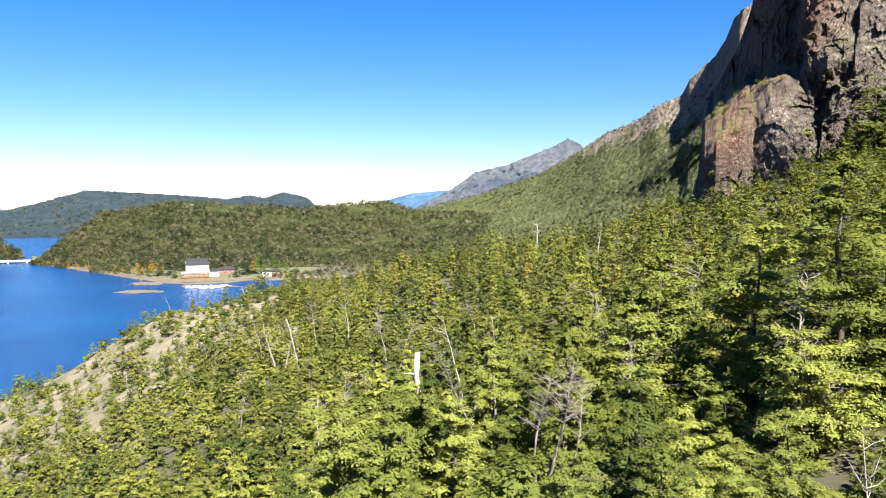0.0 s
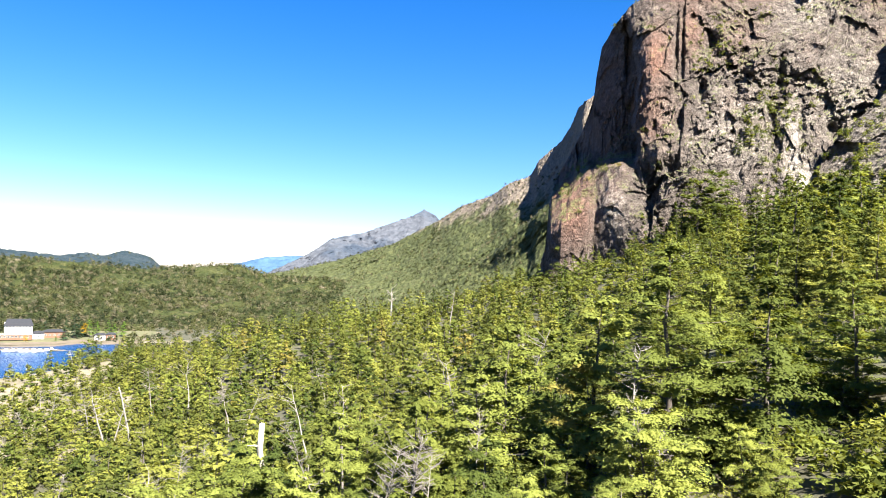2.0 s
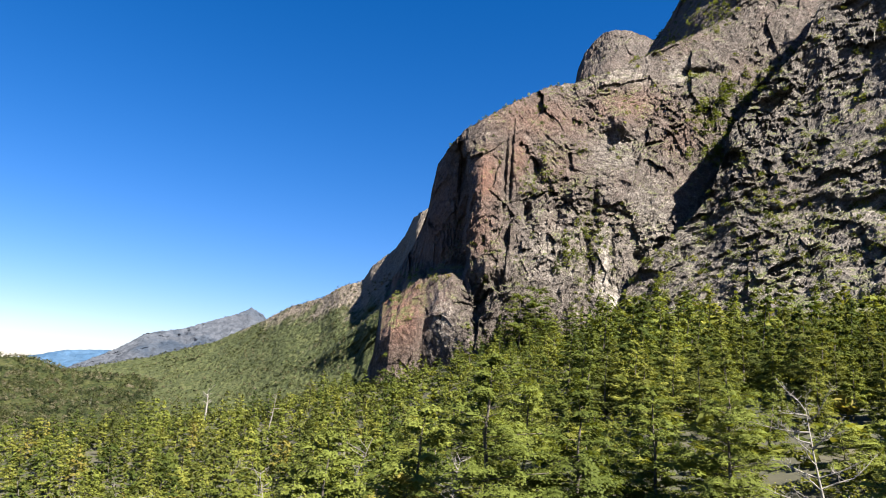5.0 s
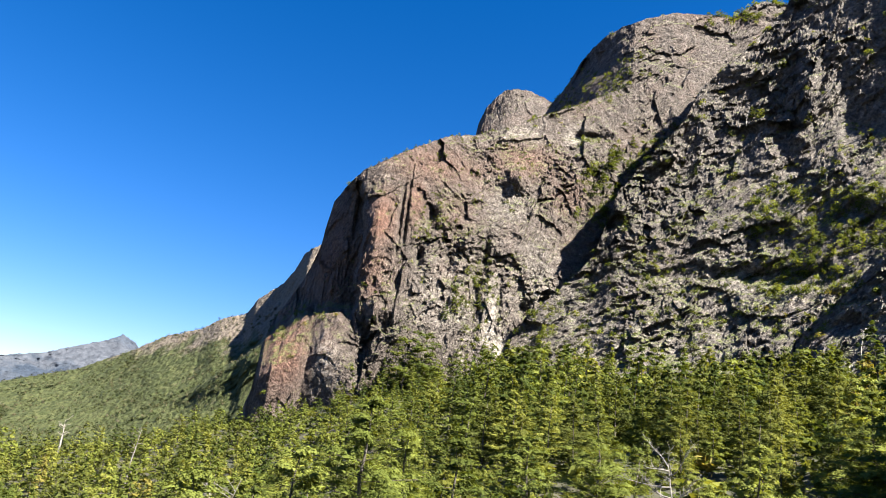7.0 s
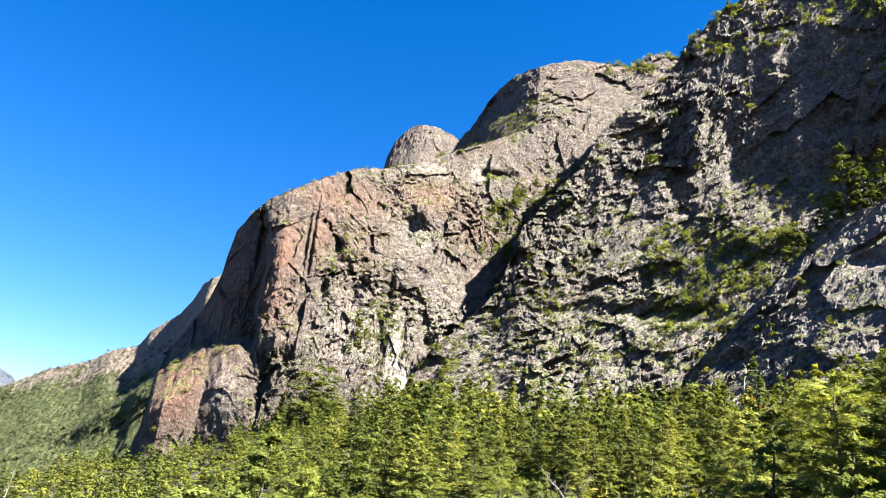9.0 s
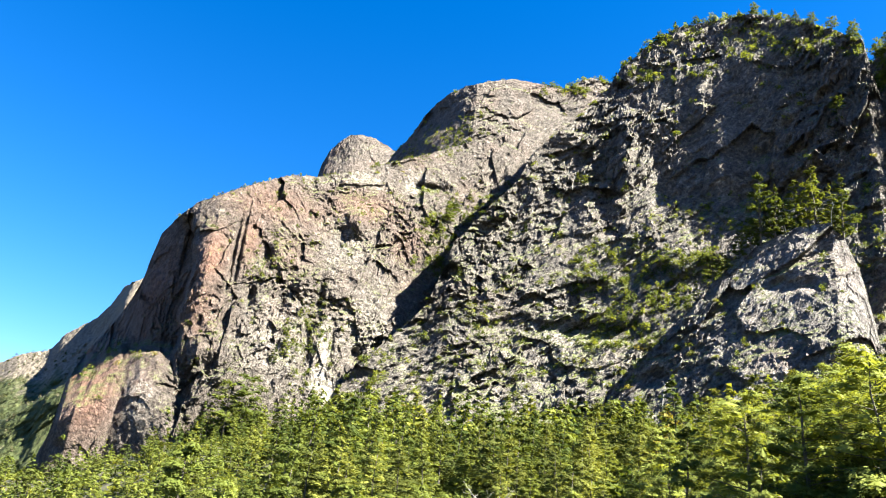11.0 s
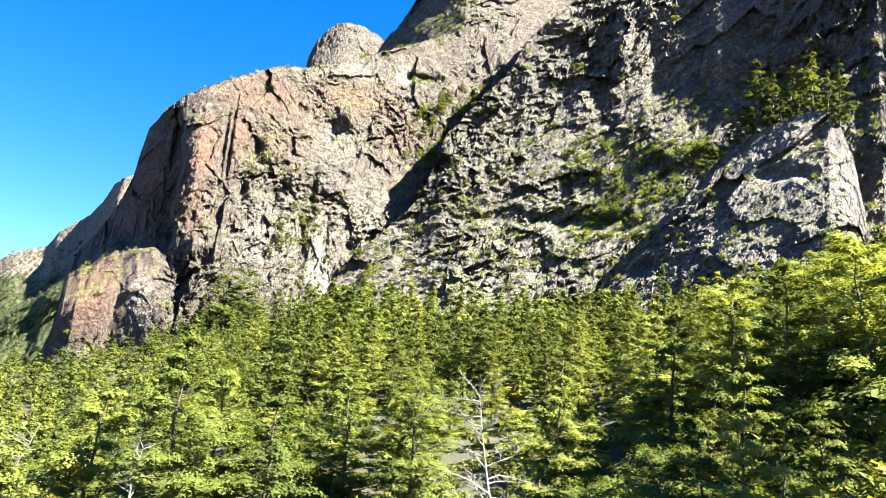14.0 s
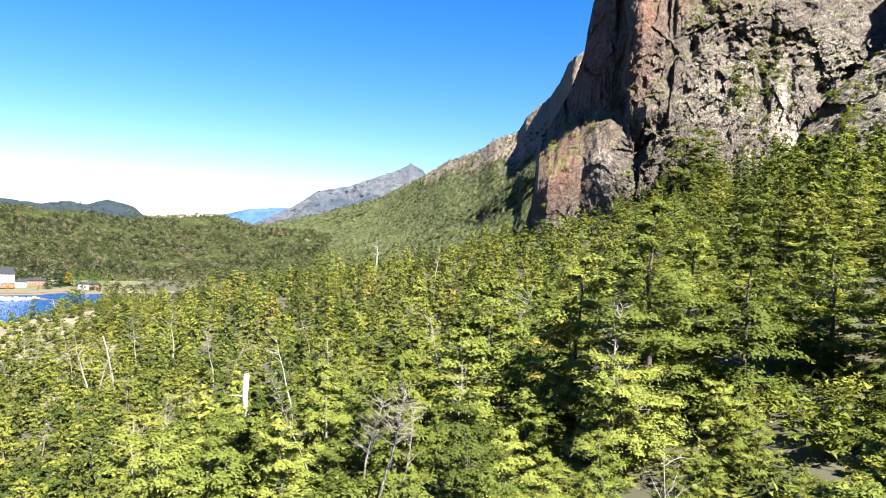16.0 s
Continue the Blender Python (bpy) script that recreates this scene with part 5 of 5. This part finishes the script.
for k, (az, r) in enumerate([(-6.2, 96), (-10.5, 128), (0.8, 84), (5.6, 70), (11.2, 88), (15.4, 66), (18.8, 104), (21.5, 58), (-15.8, 120), (-12.2, 90), (2.6, 140), (9.0, 125), (-19.5, 165), (-17.2, 205)]):
    snag(az, r, math.degrees(math.atan2(float(ground_z(az, r)) + tall(az, r) * 1.12, r)), 120 + k, 0.10 if r < 100 else 0.15, 24, "grey leafless thicket tree among green beeches", MAT_DEAD_GREY, 3, 0.24)
snag(12.0, 190, -1.2, 32, 0.25, 6, "grey dead trunk on the ridge", MAT_DEAD_GREY, 2, 0.2)
for az, el, h, seed, wall in [(71.9, 22.4, 9, 41, "cliff_ribs"), (76.6, 22.0, 8, 42, "cliff_ribs"), (75.6, 22.0, 9, 43, "cliff_slab"), (72.4, 22.0, 10, 49, "cliff_slab"), (81.2, 25.5, 13, 44, "cliff_shaded"), (79.8, 23, 9, 45, "cliff_shaded"), (78.0, 28.2, 12, 46, "cliff_ribs"), (63.4, 8.8, 9, 47, "cliff_slab"), (56.0, 25.4, 10, 48, "cliff_ribs")]:
    v, f = dead_wood(seed, h, 0.16, 10, 0.25, 3, 5)
    ob = new("dead_tree", mesh_np("dead_tree", v, f, [MAT_DEAD]))
    ob.location = on_wall(wall, az, el)
    tagged(ob, "bleached dead tree on the cliff", "dead tree", DEAD_GROUP)
sticks = Grove("dead_trunks", MAT_DEAD_PALE, MAT_DEAD_PALE)
none = np.zeros((0, 3))
STICKS = []
for i in range(4):
    v, f = dead_wood(800 + i, 9.0, 0.15, 4, 0.25, 2, 3)
    STICKS.append((none, v, f))
for q in wall_points("hill_wooded", 130, 15, 0.05, None, 0.56, 45.0):
    sticks.plant(STICKS[rng.randint(4)], q, rng.uniform(0, 6), rng.uniform(0.6, 1.15), 0)
for az, r, a, b in scatter(95, 275, 9.0, 33, -33, 14):
    if b < 0.07 and float(ground_z(az, r)) > -EYE + 2:
        sticks.plant(STICKS[int(a * 4)], polar(az, r, float(ground_z(az, r))), a * 9, 0.6 + 0.5 * b + 0.2 * a, 0)
sticks.done("scattered bleached dead trunks in the woods", "dead trees")


# ---- rocks ----
def boulder(name, where, size, seed, mat, label, yaw=0):
    rng_b = np.random.RandomState(seed)
    bm = bmesh.new()
    bmesh.ops.create_icosphere(bm, subdivisions=6, radius=1.0)
    co = np.array([v.co for v in bm.verts])
    d = 1 + 0.4 * (fbm(co * 0.9 + seed, 3, seed) - 0.5) + 0.10 * facet(co * 1.3 + seed, seed) + 0.025 * facet(co * 5 + seed, seed + 9) + 0.02 * facet(co * 14, seed + 12)
    for v, k in zip(bm.verts, d):
        v.co = Vector((v.co.x * size[0], v.co.y * size[1], v.co.z * size[2])) * k
    me = bpy.data.meshes.new(name)
    bm.to_mesh(me)
    bm.free()
    me.materials.append(mat)
    me.polygons.foreach_set("use_smooth", np.ones(len(me.polygons), bool))
    ob = new(name, me)
    ob.matrix_world = pose(*where, 0, 0, yaw)
    return tagged(ob, label, "boulder", kind="")


boulder("rock_pillar", on_wall("cliff_ribs", 62.5, 21.6) + np.array([0, 0, 1.5]), (2.2, 2.4, 6.5), 8, MAT_RIBS, "upright rock pillar on a ledge", 10)


# ---- the far shore: beach, lawn, hotel, quay, island, bridge ----
MAT_LAWN = plain_material("shore_grass", (0.035, 0.0425, 0.014), (0.08, 0.0725, 0.0325), 0.08, 0.95, 0.2)
MAT_WHITE = plain_material("white_render", (0.441, 0.434, 0.416), (0.502, 0.496, 0.478), 0.6, 0.8, 0.01)
MAT_SLATE = plain_material("dark_slate_roof", (0.005, 0.006, 0.01), (0.011, 0.013, 0.018), 0.8, 0.95, 0.05)
MAT_BROWN = plain_material("brown_timber", (0.0672, 0.0308, 0.0168), (0.134, 0.0672, 0.0392), 0.7, 0.75, 0.02)
MAT_PANE = plain_material("dark_window_glass", (0.02, 0.025, 0.03), (0.06, 0.07, 0.08), 0.5, 0.15, 0.0)
MAT_CONCRETE = plain_material("pale_concrete", (0.235, 0.224, 0.207), (0.325, 0.314, 0.291), 0.5, 0.85, 0.02)
SHORE = [(-29.6, 903), (-26.4, 786), (-23.1, 684), (-21, 640), (-19.6, 622), (-16.7, 622), (-15.1, 640), (-13.2, 634), (-10, 640)]


def level(points, z, extra):
    return [(a, math.degrees(math.atan2(z, r + extra))) for a, r in points]


beach = shell("shore_beach", -29.6, -10, 200, 24, level(SHORE, -62.8, 16), SHORE, [(a, r + 16) for a, r in SHORE], MAT_SAND, relief_soft(9, 3.0, 14), foot_z=-65.6, back=20, drop=2, lean=1.0)
tagged(beach, "narrow pale gravel beach along the lake", "beach", kind="structure")
lawn = shell("shore_lawn", -29.6, -10, 200, 24, level(SHORE, -60.5, 75), [(a, r + 9) for a, r in SHORE], [(a, r + 75) for a, r in SHORE], MAT_LAWN, relief_soft(14, 2.0, 16), foot_z=-63.9, back=30, drop=4, lean=0.9)
tagged(lawn, "strip of rough grass behind the beach", "lawn", kind="structure")


def box(bm, lo, hi):
    bmesh.ops.create_cube(bm, size=1.0, matrix=Matrix.Translation([(p + q) / 2 for p, q in zip(lo, hi)]) @ Matrix.Diagonal([q - p for p, q in zip(lo, hi)] + [1]))


def boxes(*pairs):
    bm = bmesh.new()
    for lo, hi in pairs:
        box(bm, lo, hi)
    return bm


def hip_roof(w, d, h, over=0.6, ridge=0.5, t=0.35):
    """A hipped roof with thick eaves, over a plan w by d."""
    bm = bmesh.new()
    a, b, c = w / 2 + over, d / 2 + over, w / 2 * ridge
    low = [bm.verts.new(p) for p in ((-a, -b, 0), (a, -b, 0), (a, b, 0), (-a, b, 0))]
    eave = [bm.verts.new(p) for p in ((-a, -b, t), (a, -b, t), (a, b, t), (-a, b, t))]
    top = [bm.verts.new((-c, 0, h)), bm.verts.new((c, 0, h))]
    bm.faces.new(low[::-1])
    for i in range(4):
        bm.faces.new((low[i], low[(i + 1) % 4], eave[(i + 1) % 4], eave[i]))
    bm.faces.new((eave[0], eave[1], top[1], top[0]))
    bm.faces.new((eave[2], eave[3], top[0], top[1]))
    bm.faces.new((eave[1], eave[2], top[1]))
    bm.faces.new((eave[3], eave[0], top[0]))
    return bm


def windows(thing, cols, rows, x0, dx, z0, dz, y, w, h):
    for i in range(cols):
        for j in range(rows):
            x, z = x0 + i * dx, z0 + j * dz
            frame_ob = part("window", boxes(((x - w / 2 - 0.12, y - 0.10, z - 0.12), (x + w / 2 + 0.12, y, z)), ((x - w / 2 - 0.12, y - 0.10, z + h), (x + w / 2 + 0.12, y, z + h + 0.12)),
                                            ((x - w / 2 - 0.12, y - 0.10, z), (x - w / 2, y, z + h)), ((x + w / 2, y - 0.10, z), (x + w / 2 + 0.12, y, z + h))), MAT_CONCRETE, thing)
            part("pane", boxes(((x - w / 2, y - 0.06, z), (x + w / 2, y - 0.02, z + h))), MAT_PANE, frame_ob)


def hotel():
    thing = new("hotel")
    part("wall", boxes(((-10.5, -6, -1.5), (10.5, 6, 10.2))), MAT_WHITE, thing, "white rendered wall")
    roof = part("roof", hip_roof(21, 12, 6.0, 0.8, 0.86), MAT_SLATE, thing, "steep dark slate roof")
    roof.location = (0, 0, 10.2)
    part("chimney", boxes(((-10.9, -1.2, 4.0), (-9.4, 0.4, 13.2))), MAT_WHITE, thing)
    part("terrace", boxes(((-14.5, -10.5, -1.5), (10.5, -6.02, 3.0))), MAT_BROWN, thing, "brown timber ground-floor gallery")
    part("terrace_roof", boxes(((-15.0, -11.0, 3.0), (11.0, -6.03, 3.5))), MAT_WHITE, thing)
    windows(thing, 8, 3, -8.8, 2.5, 3.9, 2.1, -6.0, 1.1, 1.25)
    windows(thing, 8, 1, -13.2, 2.9, 0.6, 1.0, -10.5, 1.7, 1.5)
    part("annex", boxes(((11.0, -5, -1.5), (19.5, 4, 3.2))), MAT_WHITE, thing, "low white side wing")
    wing = part("annex_roof", hip_roof(8.6, 9, 2.4, 0.6, 0.5), MAT_SLATE, thing)
    wing.location = (15.2, -0.5, 3.2)
    windows(thing, 3, 1, 12.8, 2.6, 0.5, 1.0, -5.0, 1.2, 1.3)
    return tagged(thing, "white four-storey hotel with a dark hipped roof by the lake", "hotel")


def cabin(where, w, d, h, label, yaw, wall_mat):
    thing = new("cabin")
    part("wall", boxes(((-w / 2, -d / 2, -1.5), (w / 2, d / 2, h))), wall_mat, thing)
    roof = part("roof", hip_roof(w, d, h * 0.6, 0.5, 0.6), MAT_SLATE, thing)
    roof.location = (0, 0, h)
    windows(thing, max(2, int(w // 4)), 1, -w / 2 + 1.8, 3.2, 0.8, 1, -d / 2, 1.2, 1.2)
    thing.matrix_world = pose(*where, 0, 0, yaw)
    return tagged(thing, label, "house")


def shore_at(az, inland, up=0.0):
    r = float(smooth_curve(SHORE, az)) + inland
    z = float(np.interp(inland, [0, 12, 16, 75], [-65.0, -63.2, -62.9, -60.6])) + up
    return polar(az, r, z)


h_ob = hotel()
h_ob.matrix_world = pose(*shore_at(-18.75, 44, 0.6), 0, 0, 18.75) @ Matrix.Diagonal((0.9, 0.9, 0.9, 1))
cabin(shore_at(-16.6, 52), 16, 8, 3.6, "long low house with a dark roof beside the hotel", 16, MAT_BROWN)
cabin(shore_at(-13.7, 26), 8, 6, 3.0, "small white boathouse near the beach", 14, MAT_WHITE)
cabin(shore_at(-13.0, 30), 7, 6, 3.0, "small brown cabin near the beach", 12, MAT_BROWN)

HOTEL_GROUP = "trees round the hotel"
SPRUCE = tree_thing("spruce", (900, 7.0, 2.0, "cone", 8, 4, 16, 0.4, False), leaf_material("spruce_needles", (0.011, 0.024, 0.013), (0.036, 0.06, 0.026), 0.5), "dark green spruce on the hotel lawn", HOTEL_GROUP)
POPLAR = tree_thing("poplar", (901, 7.0, 2.1, "mid", 8, 4, 16, 0.4, False), leaf_material("poplar_leaves", (0.044, 0.088, 0.0138), (0.088, 0.149, 0.022), 0.5), "bright green leafy tree near the hotel", HOTEL_GROUP)
GOLD = tree_thing("golden_shrub", (902, 7.0, 3.0, "broad", 8, 4, 16, 0.4, False), MAT_BROOM, "yellow flowering broom by the lake shore", HOTEL_GROUP)
for kind, az, inland, h in [(SPRUCE, -21.4, 40, 15), (SPRUCE, -20.8, 46, 14), (SPRUCE, -20.4, 30, 10), (SPRUCE, -15.9, 28, 15), (SPRUCE, -15.3, 34, 17), (SPRUCE, -15.0, 40, 16), (POPLAR, -14.4, 40, 15), (POPLAR, -13.9, 44, 13), (GOLD, -14.7, 42, 11), (POPLAR, -13.2, 40, 15),
                           (POPLAR, -12.8, 36, 12), (GOLD, -18.3, 20, 6), (POPLAR, -16.5, 22, 5), (SPRUCE, -22.2, 24, 8), (GOLD, -22.6, 40, 6), (GOLD, -23.2, 30, 5), (GOLD, -23.9, 20, 5), (GOLD, -24.4, 30, 5), (GOLD, -22.9, 56, 7), (GOLD, -21.9, 66, 7), (GOLD, -21.2, 62, 6), (GOLD, -26.3, 14, 5), (GOLD, -26.8, 10, 5), (GOLD, -27.4, 10, 5), (GOLD, -28.0, 8, 5),
                           (GOLD, -28.6, 8, 5), (GOLD, -29.2, 8, 5), (GOLD, -22.0, 50, 8), (SPRUCE, -24.9, 20, 9), (SPRUCE, -25.6, 26, 9), (POPLAR, -12.2, 44, 13), (SPRUCE, -17.2, 66, 12), (GOLD, -21.7, 56, 9), (SPRUCE, -26.0, 14, 7), (SPRUCE, -27.1, 22, 8)]:
    root_on(kind, shore_at(az, inland), h, az * 97)


def mound(name, where, size, seed, mat, label, category):
    bm = bmesh.new()
    bmesh.ops.create_icosphere(bm, subdivisions=5, radius=1.0)
    co = np.array([v.co for v in bm.verts])
    d = 1 + 0.7 * (fbm(co * 1.4 + seed, 4, seed) - 0.5)
    for v, k in zip(bm.verts, d):
        v.co = Vector((v.co.x * size[0], v.co.y * size[1], v.co.z * size[2])) * k
    me = bpy.data.meshes.new(name)
    bm.to_mesh(me)
    bm.free()
    me.materials.append(mat)
    me.polygons.foreach_set("use_smooth", np.ones(len(me.polygons), bool))
    ob = new(name, me)
    ob.location = where
    return tagged(ob, label, category, kind="structure")


mound("island", polar(-22.8, 583, -65.3), (17, 9, 1.7), 4, MAT_SAND, "small bare gravel island in the bay", "island")
mound("island_spit", polar(-22.3, 640, -65.3), (13, 8, 1.8), 6, MAT_SAND, "low gravel spit at the shore", "island")
root_on(SPRUCE, polar(-22.2, 585, -64.0), 6, 5)
root_on(GOLD, polar(-22.7, 645, -64.0), 4, 5)
mound("quay", polar(-17.9, 604, -65.2), (24, 5, 1.3), 8, MAT_SAND, "pale gravel quay reaching into the bay", "quay")


def boat():
    """A small white launch: hull, cabin, windscreen."""
    thing = new("boat")
    bm = bmesh.new()
    rings = []
    for x, w, keel in ((-3.0, 1.0, -0.3), (-1.5, 1.25, -0.4), (0.5, 1.25, -0.4), (2.2, 0.8, -0.2), (3.3, 0.06, 0.35)):
        rings.append([bm.verts.new(p) for p in ((x, -w, 0.8), (x, -w * 0.8, 0.1), (x, 0, keel), (x, w * 0.8, 0.1), (x, w, 0.8))])
    for p, q in zip(rings, rings[1:]):
        for i in range(4):
            bm.faces.new((p[i], q[i], q[i + 1], p[i + 1]))
        bm.faces.new((p[4], q[4], q[0], p[0]))
    bm.faces.new(rings[0])
    part("hull", bm, MAT_WHITE, thing)
    part("cabin", boxes(((-1.2, -0.8, 0.78), (1.0, 0.8, 1.9))), MAT_WHITE, thing)
    part("windscreen", boxes(((1.0, -0.7, 1.1), (1.06, 0.7, 1.75))), MAT_PANE, thing)
    return tagged(thing, "small white motor launch moored at the quay", "boat", "boats at the quay")


first = boat()
for i, (az, r, yaw) in enumerate([(-19.4, 598, 20), (-19.0, 596, 60), (-18.6, 597, -10), (-18.2, 595, 35), (-17.8, 597, 80), (-17.4, 594, 10), (-17.0, 596, 50), (-16.7, 600, 15), (-18.4, 590, 5), (-17.6, 588, 70)]):
    ob = first if i == 0 else copy_thing(first, Matrix.Identity(4))
    ob.matrix_world = pose(*polar(az, r, -64.9), 0, 0, yaw) @ Matrix.Diagonal((0.95, 0.95, 0.95, 1))


def bridge():
    thing = new("bridge")
    part("deck", boxes(((-45, -2.5, 0), (35, 2.5, 0.9))), MAT_CONCRETE, thing, "pale concrete road deck")
    for y in (-2.4, 2.4):
        part("railing", boxes(((-45, y - 0.08, 1.6), (35, y + 0.08, 1.8)), *(((x, y - 0.08, 0.9), (x + 0.15, y + 0.08, 1.6)) for x in range(-44, 35, 4))), MAT_WHITE, thing)
    for x in (-30, -12, 6, 24):
        part("pier", boxes(((x - 0.8, -2, -4), (x + 0.8, 2, 0))), MAT_CONCRETE, thing)
    return tagged(thing, "low concrete road bridge over the narrows", "bridge")


b_ob = bridge()
b_ob.matrix_world = pose(*polar(-31.4, 930, -63.2), 0, 0, 31)
